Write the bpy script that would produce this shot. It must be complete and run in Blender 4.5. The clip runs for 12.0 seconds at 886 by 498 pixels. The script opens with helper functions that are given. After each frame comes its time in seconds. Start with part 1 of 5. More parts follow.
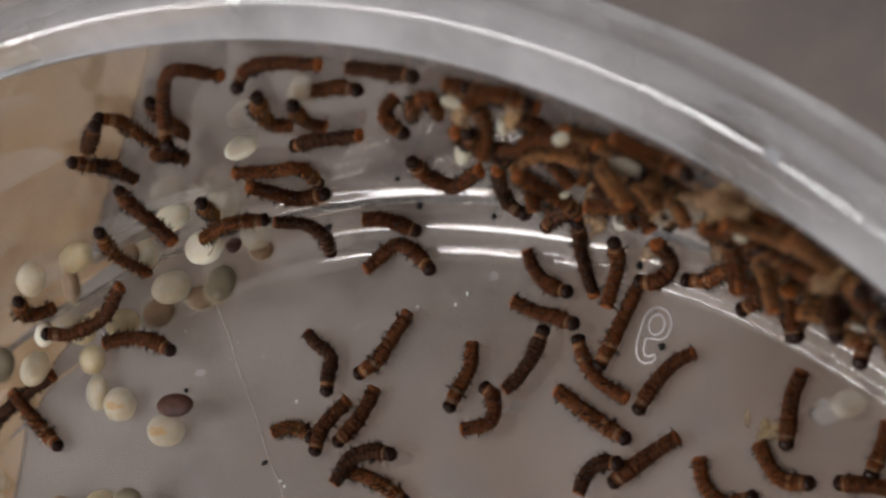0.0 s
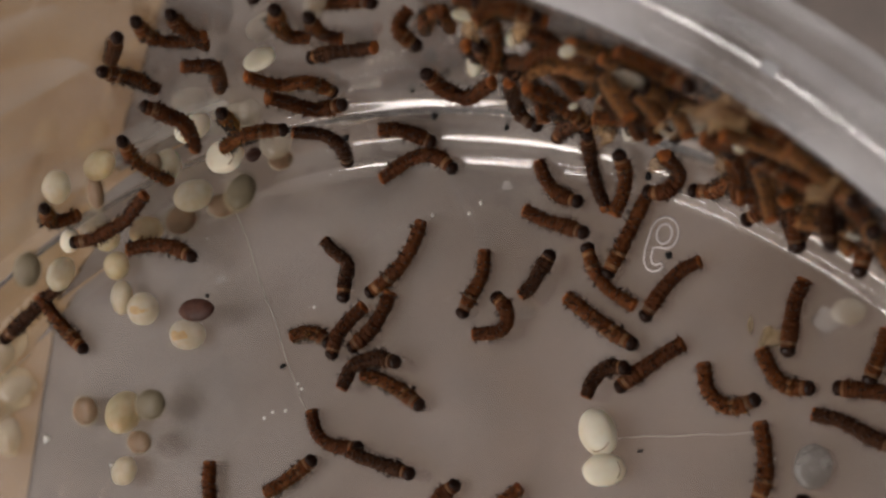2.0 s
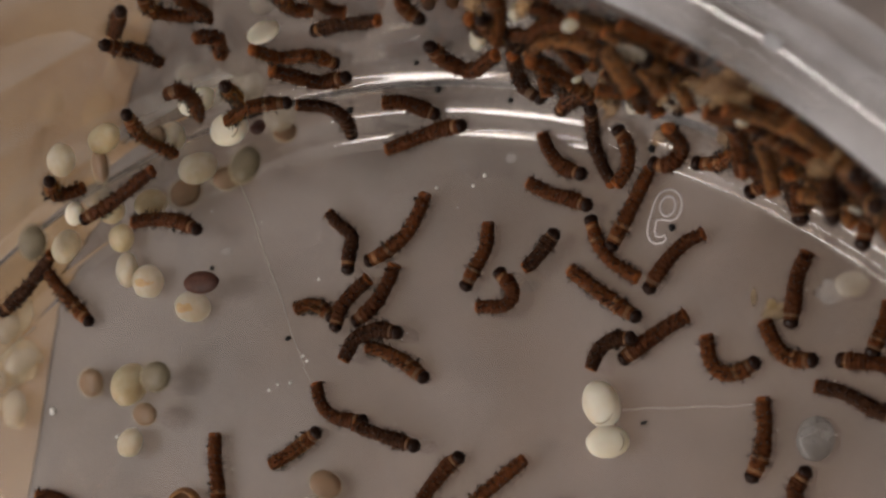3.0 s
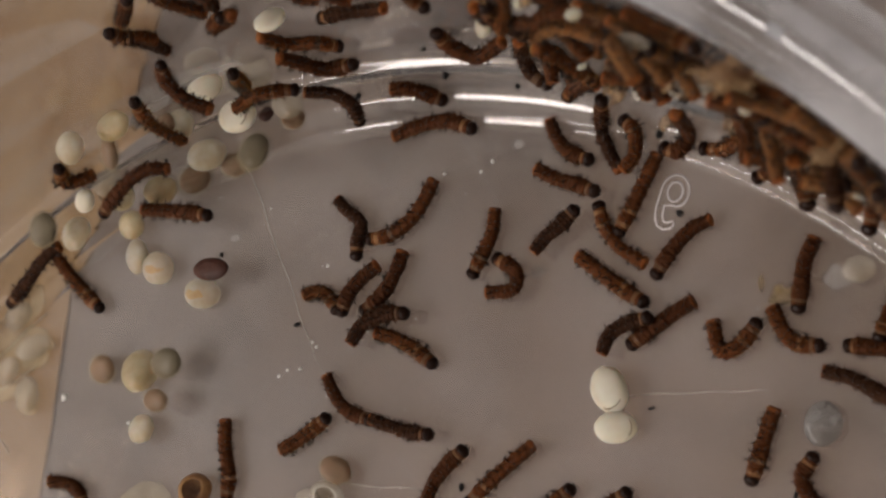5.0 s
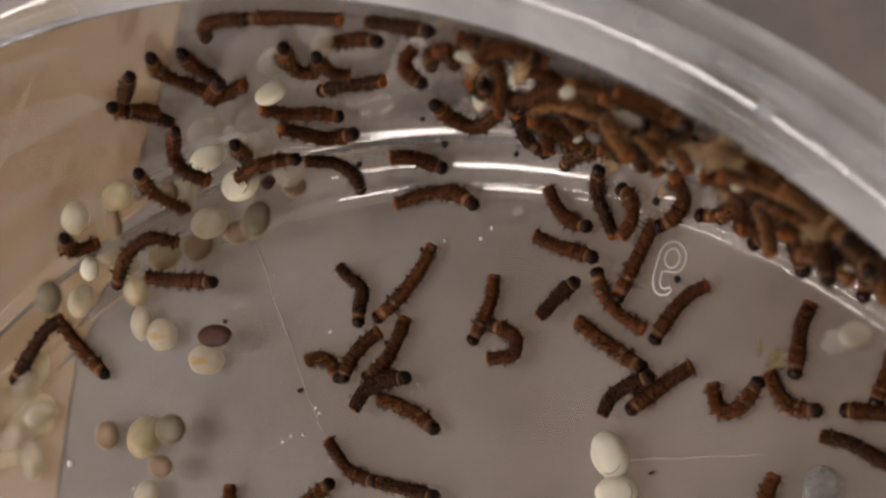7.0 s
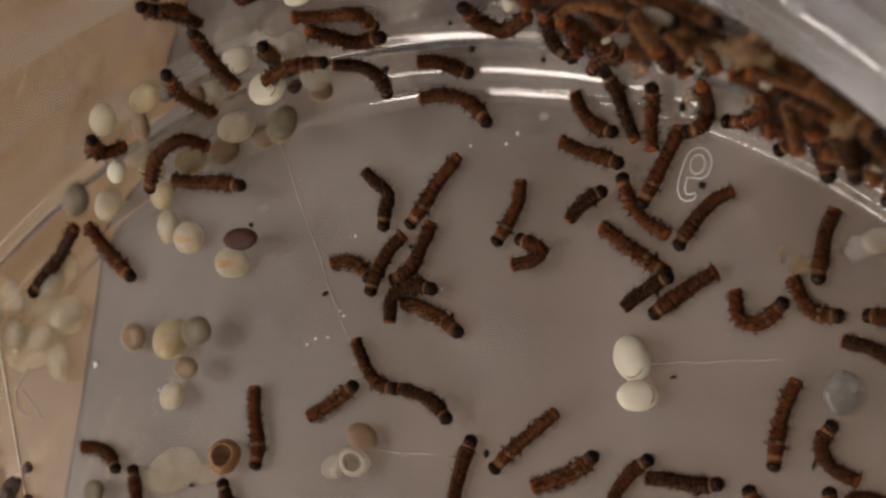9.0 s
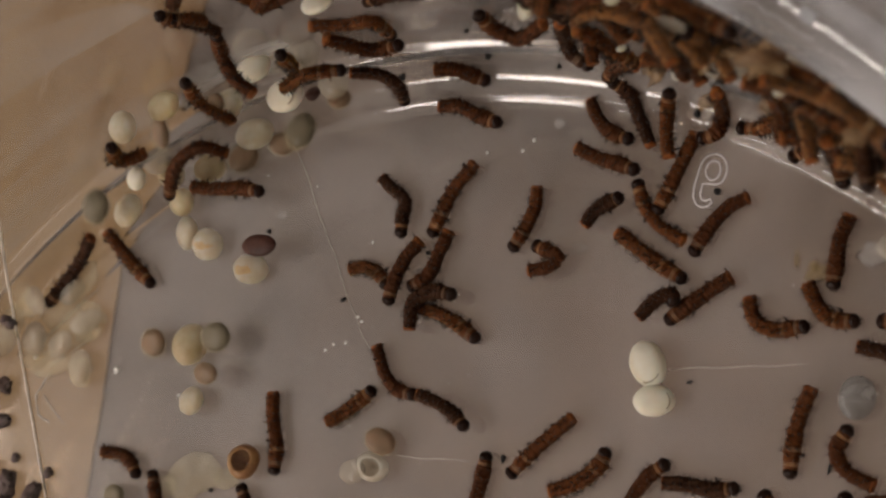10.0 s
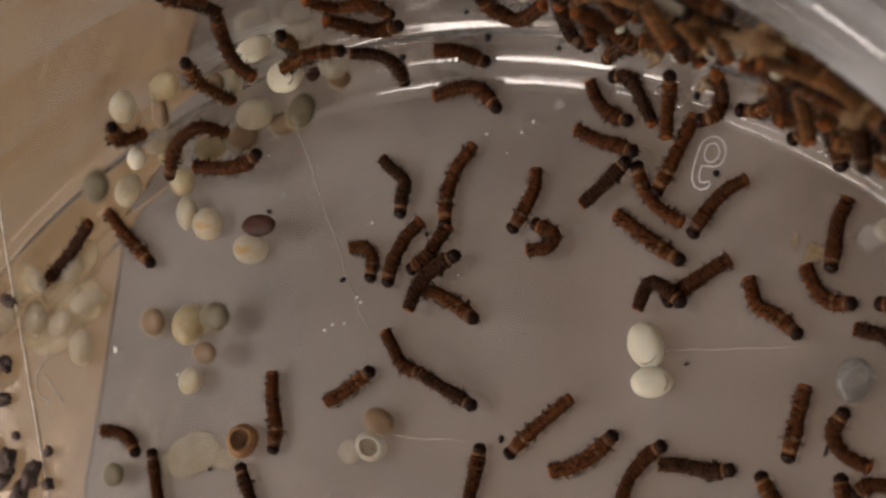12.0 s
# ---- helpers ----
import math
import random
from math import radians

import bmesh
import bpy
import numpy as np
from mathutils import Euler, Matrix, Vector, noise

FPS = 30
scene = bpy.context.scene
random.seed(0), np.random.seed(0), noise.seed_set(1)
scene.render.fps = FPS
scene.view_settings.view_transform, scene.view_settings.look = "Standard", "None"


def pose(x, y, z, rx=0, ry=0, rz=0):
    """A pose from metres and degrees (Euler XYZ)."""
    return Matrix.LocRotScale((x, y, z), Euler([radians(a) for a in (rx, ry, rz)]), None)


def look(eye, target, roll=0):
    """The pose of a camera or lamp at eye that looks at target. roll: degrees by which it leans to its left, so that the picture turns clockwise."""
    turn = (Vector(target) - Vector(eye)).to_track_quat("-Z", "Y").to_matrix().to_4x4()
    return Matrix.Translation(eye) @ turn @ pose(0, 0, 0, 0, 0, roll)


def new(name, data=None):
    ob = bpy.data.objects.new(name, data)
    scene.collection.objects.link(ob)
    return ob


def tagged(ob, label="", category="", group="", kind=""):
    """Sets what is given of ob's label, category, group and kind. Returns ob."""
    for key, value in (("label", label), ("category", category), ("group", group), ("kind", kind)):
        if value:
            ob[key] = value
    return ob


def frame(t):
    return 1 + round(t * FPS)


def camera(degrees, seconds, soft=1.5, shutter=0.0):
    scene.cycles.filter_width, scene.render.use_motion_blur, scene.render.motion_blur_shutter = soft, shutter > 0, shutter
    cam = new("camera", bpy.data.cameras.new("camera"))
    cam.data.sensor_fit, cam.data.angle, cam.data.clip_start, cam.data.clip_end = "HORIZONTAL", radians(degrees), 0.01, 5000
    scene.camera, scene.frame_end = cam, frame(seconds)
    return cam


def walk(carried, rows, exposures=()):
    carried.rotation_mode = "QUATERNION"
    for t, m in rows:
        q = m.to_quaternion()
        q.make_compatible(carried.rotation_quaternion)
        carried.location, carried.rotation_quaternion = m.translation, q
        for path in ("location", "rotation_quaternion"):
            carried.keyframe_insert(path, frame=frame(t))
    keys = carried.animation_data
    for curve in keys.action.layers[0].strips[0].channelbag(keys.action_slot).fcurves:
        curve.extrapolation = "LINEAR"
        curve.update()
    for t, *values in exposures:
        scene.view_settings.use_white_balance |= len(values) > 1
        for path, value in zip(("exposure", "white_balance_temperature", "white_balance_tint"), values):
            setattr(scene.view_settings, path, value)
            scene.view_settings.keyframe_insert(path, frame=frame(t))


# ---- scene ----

# ---------------------------------------------------------------- camera
cam = camera(27.53, 12.0, soft=2.5)
cam.data.dof.use_dof = True
cam.data.dof.focus_distance = 0.0525
cam.data.dof.aperture_fstop = 190.0
PATH = [
    (0, pose(0.024408, 0.010273, 0.044078, 13.542, 26.723, -0.615)),
    (0.5, pose(0.024737, 0.010348, 0.044275, 13.134, 26.715, -0.691)),
    (1, pose(0.025177, 0.010292, 0.044882, 12.872, 27.037, -0.735)),
    (1.5, pose(0.025266, 0.010107, 0.045053, 11.647, 27.339, -0.407)),
    (2, pose(0.025271, 0.009866, 0.045022, 11.069, 27.457, -0.046)),
    (2.5, pose(0.025338, 0.009845, 0.045170, 10.591, 27.673, -0.040)),
    (3, pose(0.025388, 0.009962, 0.045088, 10.041, 27.679, -0.105)),
    (4.8, pose(0.025666, 0.010085, 0.045083, 9.161, 28.249, -0.192)),
    (5, pose(0.025684, 0.010169, 0.045069, 9.265, 28.275, -0.286)),
    (5.5, pose(0.025721, 0.010255, 0.045160, 10.176, 27.937, -0.361)),
    (6, pose(0.025869, 0.010559, 0.045417, 10.420, 28.004, -0.739)),
    (6.5, pose(0.026046, 0.010657, 0.045512, 10.796, 28.232, -0.798)),
    (7, pose(0.026156, 0.010722, 0.045598, 10.390, 28.550, -0.806)),
    (7.2, pose(0.026172, 0.010715, 0.045571, 10.265, 28.669, -0.821)),
    (9, pose(0.026049, 0.009985, 0.045816, 8.554, 29.019, 0.059)),
    (9.5, pose(0.026198, 0.009978, 0.046200, 8.529, 29.480, 0.069)),
    (10, pose(0.026274, 0.010021, 0.046087, 8.648, 29.636, 0.043)),
    (10.5, pose(0.026400, 0.010018, 0.046150, 8.637, 29.887, 0.097)),
    (11, pose(0.026367, 0.009839, 0.046289, 8.577, 29.839, 0.354)),
    (11.5, pose(0.026372, 0.009753, 0.046176, 8.541, 29.854, 0.576)),
    (12, pose(0.026423, 0.009970, 0.046112, 8.236, 29.694, 0.355)),
]
EXPOSURES = [(0.0, -1.34, 6700, 12), (1.0, -1.36, 6850, 13), (2.5, -1.48, 7350, 16), (6.5, -1.37, 7300, 16), (9.0, -1.56, 7600, 16), (12.0, -1.57, 7570, 16)]
walk(cam, PATH, EXPOSURES)

# ---------------------------------------------------------------- light
world = bpy.data.worlds.new("room_air")
scene.world = world
world.use_nodes = True
world.node_tree.nodes["Background"].inputs["Color"].default_value = (0.75, 0.85, 1.0, 1)
world.node_tree.nodes["Background"].inputs["Strength"].default_value = 0.35


def window_or_fill_lamp(place, aim, width, height, power):
    data = bpy.data.lights.new("window_light", "AREA")
    data.shape, data.size, data.size_y, data.energy = "RECTANGLE", width, height, power
    data.color = (0.97, 0.985, 1.0)
    ob = new("window_light", data)
    ob.matrix_world = look(place, aim)
    return ob


window_or_fill_lamp((-0.97, -0.18, 0.95), (0.0, -0.18, 0.45), 0.86, 0.16, 20.7)
window_or_fill_lamp((-0.97, -1.20, 0.95), (0.0, -1.20, 0.45), 1.08, 0.16, 25.9)
# broad unseen fill lamp, added to soften the shadows
window_or_fill_lamp((0.6, -1.97, 0.85), (0.6, 0.0, 0.45), 1.1, 1.0, 9.0)

# ---------------------------------------------------------------- helpers
MM = 0.001
rng = random.Random(7)


def mesh_of(name, verts, faces, smooth=True):
    me = bpy.data.meshes.new(name)
    me.from_pydata(verts, [], faces)
    me.update()
    if smooth:
        me.polygons.foreach_set("use_smooth", [True] * len(me.polygons))
    return me


def part(name, me, material, parent=None, label=""):
    """Links a mesh as one object under a thing."""
    if isinstance(me, bmesh.types.BMesh):
        bm, me = me, bpy.data.meshes.new(name)
        bm.to_mesh(me)
        bm.free()
        me.polygons.foreach_set("use_smooth", [True] * len(me.polygons))
    if material and not me.materials:
        me.materials.append(material)
    ob = new(name, me)
    ob.parent = parent
    return tagged(ob, label)


class Shell:
    """Gathers vertices and faces of one mesh, in millimetres."""

    def __init__(self):
        self.v, self.f = [], []

    def add(self, verts, faces):
        o = len(self.v)
        self.v += [tuple(p) for p in verts]
        self.f += [tuple(i + o for i in f) for f in faces]

    def mesh(self, name, smooth=True):
        return mesh_of(name, [(x * MM, y * MM, z * MM) for x, y, z in self.v], self.f, smooth)


def revolve(profile, n, closed=False):
    """A profile of (radius, height) turned about the z axis."""
    verts, faces, m = [], [], len(profile)
    for i in range(n):
        a = 2 * math.pi * i / n
        verts += [(r * math.cos(a), r * math.sin(a), z) for r, z in profile]
    for i in range(n):
        j = (i + 1) % n
        for k in range(m if closed else m - 1):
            l = (k + 1) % m
            faces.append((i * m + l, j * m + l, j * m + k, i * m + k))
    return verts, faces


def tube(points, radius, sides=6, taper=1.0):
    """A tube along points; the radius runs to radius * taper at the end."""
    pts = [Vector(p) for p in points]
    verts, faces = [], []
    for i, p in enumerate(pts):
        d = (pts[min(i + 1, len(pts) - 1)] - pts[max(i - 1, 0)]).normalized()
        side = d.cross(Vector((0, 0, 1)))
        side = side.normalized() if side.length > 1e-6 else Vector((1, 0, 0))
        up = side.cross(d)
        r = radius * (1 + (taper - 1) * i / max(1, len(pts) - 1))
        for s in range(sides):
            a = 2 * math.pi * s / sides
            verts.append(p + side * (r * math.cos(a)) + up * (r * math.sin(a)))
    for i in range(len(pts) - 1):
        for s in range(sides):
            t = (s + 1) % sides
            faces.append((i * sides + s, i * sides + t, (i + 1) * sides + t, (i + 1) * sides + s))
    faces.append(tuple(reversed(range(sides))))
    faces.append(tuple(range((len(pts) - 1) * sides, len(pts) * sides)))
    return verts, faces


def ball(rx, ry, rz, n=16, m=10, bump=0.0, seed=0):
    """An ellipsoid whose surface may be uneven."""
    verts, faces = [], []
    for i in range(m + 1):
        v = math.pi * i / m
        for j in range(n):
            u = 2 * math.pi * j / n
            d = Vector((math.sin(v) * math.cos(u), math.sin(v) * math.sin(u), math.cos(v)))
            k = 1 + bump * noise.noise(d * 1.7 + Vector((seed * 3.1, seed * 1.7, 0)))
            verts.append((rx * d.x * k, ry * d.y * k, rz * d.z * k))
    for i in range(m):
        for j in range(n):
            k = (j + 1) % n
            faces.append((i * n + j, (i + 1) * n + j, (i + 1) * n + k, i * n + k))
    return verts, faces


# ---------------------------------------------------------------- materials
def material(name, colour, rough=0.5, metal=0.0, grain=0.0, scale=1000.0, second=None, bump=0.0, trans=0.0, ior=1.45,
             coat=0.0, sss=0.0, alpha=1.0, spec=0.5, fuzz=0.0):
    """A principled surface with two scales of variation in its colour and a fine relief."""
    mat = bpy.data.materials.new(name)
    mat.use_nodes = True
    nt = mat.node_tree
    n, l = nt.nodes, nt.links
    b = n["Principled BSDF"]
    b.inputs["Roughness"].default_value = rough
    b.inputs["Metallic"].default_value = metal
    b.inputs["Transmission Weight"].default_value = trans
    b.inputs["IOR"].default_value = ior
    b.inputs["Coat Weight"].default_value = coat
    b.inputs["Specular IOR Level"].default_value = spec
    b.inputs["Alpha"].default_value = alpha
    b.inputs["Sheen Weight"].default_value = fuzz
    b.inputs["Sheen Tint"].default_value = (0.95, 0.42, 0.12, 1)
    b.inputs["Sheen Roughness"].default_value = 0.35
    if sss:
        b.inputs["Subsurface Weight"].default_value = sss
        b.inputs["Subsurface Radius"].default_value = (1.0, 0.7, 0.5)
        b.inputs["Subsurface Scale"].default_value = 0.0005
    second = second or tuple(c * 0.6 for c in colour)
    tex = n.new("ShaderNodeTexCoord")
    big, fine = n.new("ShaderNodeTexNoise"), n.new("ShaderNodeTexNoise")
    big.inputs["Scale"].default_value, fine.inputs["Scale"].default_value = scale, scale * 6
    big.inputs["Detail"].default_value, fine.inputs["Detail"].default_value = 3, 5
    add = n.new("ShaderNodeMath")
    add.operation = "ADD"
    half = n.new("ShaderNodeMath")
    half.operation = "MULTIPLY"
    half.inputs[1].default_value = 0.5
    ramp = n.new("ShaderNodeMapRange")
    ramp.inputs["From Min"].default_value, ramp.inputs["From Max"].default_value = 0.55, 0.95
    mix = n.new("ShaderNodeMix")
    mix.data_type = "RGBA"
    mix.inputs["A"].default_value, mix.inputs["B"].default_value = (*colour, 1), (*second, 1)
    l.new(tex.outputs["Object"], big.inputs["Vector"])
    l.new(tex.outputs["Object"], fine.inputs["Vector"])
    l.new(fine.outputs["Fac"], half.inputs[0])
    l.new(big.outputs["Fac"], add.inputs[0])
    l.new(half.outputs[0], add.inputs[1])
    l.new(add.outputs[0], ramp.inputs["Value"])
    l.new(ramp.outputs[0], mix.inputs["Factor"])
    last = mix.outputs["Result"]
    if grain:
        info = n.new("ShaderNodeObjectInfo")
        hue = n.new("ShaderNodeHueSaturation")
        span = n.new("ShaderNodeMapRange")
        span.inputs["To Min"].default_value, span.inputs["To Max"].default_value = 1 - grain, 1 + grain
        l.new(info.outputs["Random"], span.inputs["Value"])
        l.new(span.outputs[0], hue.inputs["Value"])
        l.new(last, hue.inputs["Color"])
        last = hue.outputs["Color"]
    l.new(last, b.inputs["Base Color"])
    if bump:
        bp = n.new("ShaderNodeBump")
        bp.inputs["Strength"].default_value = bump
        bp.inputs["Distance"].default_value = 0.0001
        l.new(fine.outputs["Fac"], bp.inputs["Height"])
        l.new(bp.outputs["Normal"], b.inputs["Normal"])
    return mat


def clear_plastic(name, haze, tint, rough=0.04, waves=0.0, milk=(0.78, 0.74, 0.74), dusty=0.0, scratched=0.0, veiled=0.0):
    """Clear moulded plastic with a faint milky haze, a dusty sheen and fine scratches."""
    mat = bpy.data.materials.new(name)
    mat.use_nodes = True
    nt = mat.node_tree
    n, l = nt.nodes, nt.links
    b = n["Principled BSDF"]
    b.inputs["Base Color"].default_value = (*tint, 1)
    b.inputs["Transmission Weight"].default_value = 1.0
    b.inputs["Roughness"].default_value = rough
    b.inputs["IOR"].default_value = 1.57
    d = n.new("ShaderNodeBsdfDiffuse")
    d.inputs["Color"].default_value = (*milk, 1)
    tex, cloud = n.new("ShaderNodeTexCoord"), n.new("ShaderNodeTexNoise")
    cloud.inputs["Scale"].default_value, cloud.inputs["Detail"].default_value = 190, 7
    span = n.new("ShaderNodeMapRange")
    span.inputs["From Min"].default_value, span.inputs["From Max"].default_value = 0.3, 0.75
    span.inputs["To Min"].default_value, span.inputs["To Max"].default_value = haze * 0.05, haze * 2.7
    wave, relief = n.new("ShaderNodeTexNoise"), n.new("ShaderNodeBump")
    wave.inputs["Scale"].default_value, wave.inputs["Detail"].default_value = 420, 2
    relief.inputs["Strength"].default_value, relief.inputs["Distance"].default_value = waves, 0.0002
    l.new(tex.outputs["Object"], wave.inputs["Vector"])
    l.new(wave.outputs["Fac"], relief.inputs["Height"])
    l.new(relief.outputs["Normal"], b.inputs["Normal"])
    mix = n.new("ShaderNodeMixShader")
    l.new(tex.outputs["Object"], cloud.inputs["Vector"])
    l.new(cloud.outputs["Fac"], span.inputs["Value"])
    amount = span.outputs[0]
    if scratched:
        for angle, length in ((38, 45), (-62, 30)):
            turn, streak, edge, add = n.new("ShaderNodeMapping"), n.new("ShaderNodeTexNoise"), n.new("ShaderNodeMapRange"), n.new("ShaderNodeMath")
            turn.vector_type = "TEXTURE"
            turn.inputs["Rotation"].default_value = (0, 0, radians(angle))
            turn.inputs["Scale"].default_value = (1 / length, 1 / 2600, 1)
            streak.inputs["Scale"].default_value, streak.inputs["Detail"].default_value = 1.0, 2
            edge.inputs["From Min"].default_value, edge.inputs["From Max"].default_value = 0.66, 0.80
            edge.inputs["To Max"].default_value = scratched
            add.operation = "ADD"
            l.new(tex.outputs["Object"], turn.inputs["Vector"])
            l.new(turn.outputs[0], streak.inputs["Vector"])
            l.new(streak.outputs["Fac"], edge.inputs["Value"])
            l.new(amount, add.inputs[0])
            l.new(edge.outputs[0], add.inputs[1])
            amount = add.outputs[0]
    l.new(amount, mix.inputs["Fac"])
    surface = b.outputs[0]
    if dusty:
        sheen, veil = n.new("ShaderNodeBsdfGlossy"), n.new("ShaderNodeMixShader")
        sheen.inputs["Roughness"].default_value = 0.42
        sheen.inputs["Color"].default_value = (0.9, 0.92, 0.95, 1)
        veil.inputs["Fac"].default_value = dusty
        l.new(surface, veil.inputs[1])
        l.new(sheen.outputs[0], veil.inputs[2])
        surface = veil.outputs[0]
    l.new(surface, mix.inputs[1])
    cloudy = d.outputs[0]
    if veiled:
        # milky plastic lets light through as well as back
        passing, both = n.new("ShaderNodeBsdfTranslucent"), n.new("ShaderNodeMixShader")
        passing.inputs["Color"].default_value = (*milk, 1)
        both.inputs["Fac"].default_value = veiled
        l.new(cloudy, both.inputs[1])
        l.new(passing.outputs[0], both.inputs[2])
        cloudy = both.outputs[0]
    l.new(cloudy, mix.inputs[2])
    l.new(mix.outputs[0], n["Material Output"].inputs["Surface"])
    return mat


def streaky_reflection(name, colour, thick):
    """Reflections round the side, painted as a pale film, thicker and thinner in streaks."""
    mat = bpy.data.materials.new(name)
    mat.use_nodes = True
    n, l = mat.node_tree.nodes, mat.node_tree.links
    b = n["Principled BSDF"]
    b.inputs["Base Color"].default_value = (*colour, 1)
    b.inputs["Roughness"].default_value = 0.35
    tex, stretch = n.new("ShaderNodeTexCoord"), n.new("ShaderNodeMapping")
    stretch.inputs["Scale"].default_value = (70, 70, 330)
    streak, span = n.new("ShaderNodeTexNoise"), n.new("ShaderNodeMapRange")
    streak.inputs["Scale"].default_value, streak.inputs["Detail"].default_value = 1.0, 5
    span.inputs["From Min"].default_value, span.inputs["From Max"].default_value = 0.46, 0.80
    span.inputs["To Max"].default_value = thick
    l.new(tex.outputs["Object"], stretch.inputs["Vector"])
    l.new(stretch.outputs[0], streak.inputs["Vector"])
    l.new(streak.outputs["Fac"], span.inputs["Value"])
    l.new(span.outputs[0], b.inputs["Alpha"])
    return mat


PLASTIC = clear_plastic("clear_plastic", 0.04, (0.800, 0.695, 0.607), 0.035, 0.018, (0.70, 0.72, 0.77), 0.018, 0.06)
LIP = clear_plastic("milky_plastic", 0.26, (0.94, 0.945, 0.955), 0.012, 0.0, (0.78, 0.77, 0.79), veiled=0.5)
TABLE = material("table_laminate", (0.213, 0.181, 0.167), 0.5, scale=75, second=(0.121, 0.111, 0.110), bump=0.05)
BOARD = material("tan_board", (0.475, 0.355, 0.205), 0.7, scale=70, second=(0.31, 0.195, 0.096), bump=0.2)
WALLPAINT = material("wall_paint", (0.80, 0.78, 0.75), 0.8, scale=3, second=(0.74, 0.72, 0.69))
FLOORING = material("floor_boards", (0.22, 0.15, 0.10), 0.5, scale=8, second=(0.16, 0.10, 0.07))
DARKSKIN = material("dark_skin", (0.058, 0.0195, 0.0068), 0.55, scale=2400, second=(0.024, 0.0085, 0.0042), bump=0.7, grain=0.10, sss=0.4, spec=0.13, fuzz=0.05)
BROWNSKIN = material("brown_skin", (0.098, 0.0275, 0.0068), 0.55, scale=2400, second=(0.038, 0.0115, 0.0042), bump=0.7, grain=0.10, sss=0.45, spec=0.13, fuzz=0.06)
RUST = material("rust_skin", (0.150, 0.043, 0.0090), 0.5, scale=2400, second=(0.060, 0.0175, 0.0052), bump=0.7, grain=0.12, sss=0.5, spec=0.15, fuzz=0.07)
GOLDSKIN = material("golden_skin", (0.34, 0.145, 0.045), 0.42, scale=2600, second=(0.11, 0.037, 0.011), bump=0.9, grain=0.2, sss=0.5, spec=0.3, fuzz=0.06, alpha=0.85)
TIP = material("tail_skin", (0.29, 0.088, 0.015), 0.42, scale=4200, second=(0.10, 0.028, 0.007), bump=0.6, grain=0.25, sss=0.5, spec=0.2, fuzz=0.08)
AMBER = material("amber_skin", (0.24, 0.108, 0.032), 0.4, scale=4200, second=(0.075, 0.026, 0.008), bump=0.5, grain=0.4, sss=0.4)
CAPSULE = material("head_capsule", (0.024, 0.009, 0.005), 0.3, scale=3000, second=(0.010, 0.004, 0.003), spec=0.16)
HAIR = material("bristle", (0.022, 0.010, 0.006), 0.5, scale=4000)
CREAM = material("cream_shell", (0.69, 0.67, 0.58), 0.36, scale=500, second=(0.62, 0.57, 0.45), bump=0.03, grain=0.05, sss=0.7, spec=0.4)
DULL = material("dull_shell", (0.74, 0.70, 0.60), 0.34, scale=600, second=(0.58, 0.49, 0.34), bump=0.03, grain=0.10, sss=0.7, alpha=0.46)
IVORY = material("yellow_shell", (0.74, 0.65, 0.45), 0.34, scale=600, second=(0.58, 0.45, 0.24), bump=0.03, grain=0.10, sss=0.7, alpha=0.46)
FILM = material("shell_film", (0.66, 0.58, 0.42), 0.3, scale=700, second=(0.48, 0.38, 0.22), bump=0.04, alpha=0.24, spec=0.3)
GREYEGG = material("grey_shell", (0.130, 0.106, 0.076), 0.4, scale=650, second=(0.040, 0.030, 0.025), bump=0.08, grain=0.15, spec=0.2, alpha=0.9)
BROWNEGG = material("brown_shell", (0.24, 0.092, 0.044), 0.45, scale=700, second=(0.11, 0.036, 0.020), bump=0.08, grain=0.12, sss=0.4, spec=0.25, alpha=0.85)
DARKEGG = material("plum_shell", (0.085, 0.032, 0.022), 0.5, scale=1300, second=(0.04, 0.016, 0.012), bump=0.25, spec=0.25)
TEAR = material("torn_edge", (0.26, 0.19, 0.10), 0.5, scale=2500, second=(0.16, 0.10, 0.05))
GOLD = material("golden_shell", (0.46, 0.25, 0.10), 0.3, scale=1500, second=(0.26, 0.11, 0.045), bump=0.3, alpha=0.8)
MOULT = material("cast_skin", (0.46, 0.29, 0.14), 0.4, scale=2000, second=(0.20, 0.09, 0.035), bump=0.4, grain=0.3, alpha=0.5)
DEBRIS = material("shed_film", (0.72, 0.66, 0.50), 0.4, scale=420, second=(0.56, 0.43, 0.22), bump=0.05, grain=0.2, alpha=0.22, spec=0.3)
SCUFF = material("scuffed_plastic", (0.42, 0.43, 0.45), 0.7, scale=1500, second=(0.34, 0.34, 0.36), bump=0.3, spec=0.2)
SMOKY = material("smoky_shell", (0.36, 0.355, 0.35), 0.25, scale=700, second=(0.14, 0.125, 0.115), bump=0.05, alpha=0.55)
WHITESHELL = material("white_shell", (0.76, 0.73, 0.65), 0.3, scale=700, second=(0.60, 0.50, 0.38), bump=0.04, alpha=0.55)
# strong milkiness paints in the highlights along the numeral's clear ridges
NUMERAL_SKIN = clear_plastic("moulded_edge", 0.5, (0.96, 0.95, 0.95), 0.05)
REMAINS = material("golden_inside", (0.60, 0.43, 0.23), 0.5, scale=900, second=(0.42, 0.24, 0.10), bump=0.05, sss=0.5, alpha=0.62)
YOLK = material("pale_inside", (0.70, 0.64, 0.50), 0.5, scale=800, second=(0.48, 0.37, 0.20), bump=0.05, grain=0.2, sss=0.6, alpha=0.55)
HUSK = material("empty_husk", (0.66, 0.61, 0.53), 0.22, scale=700, second=(0.40, 0.31, 0.20), bump=0.1, alpha=0.36)
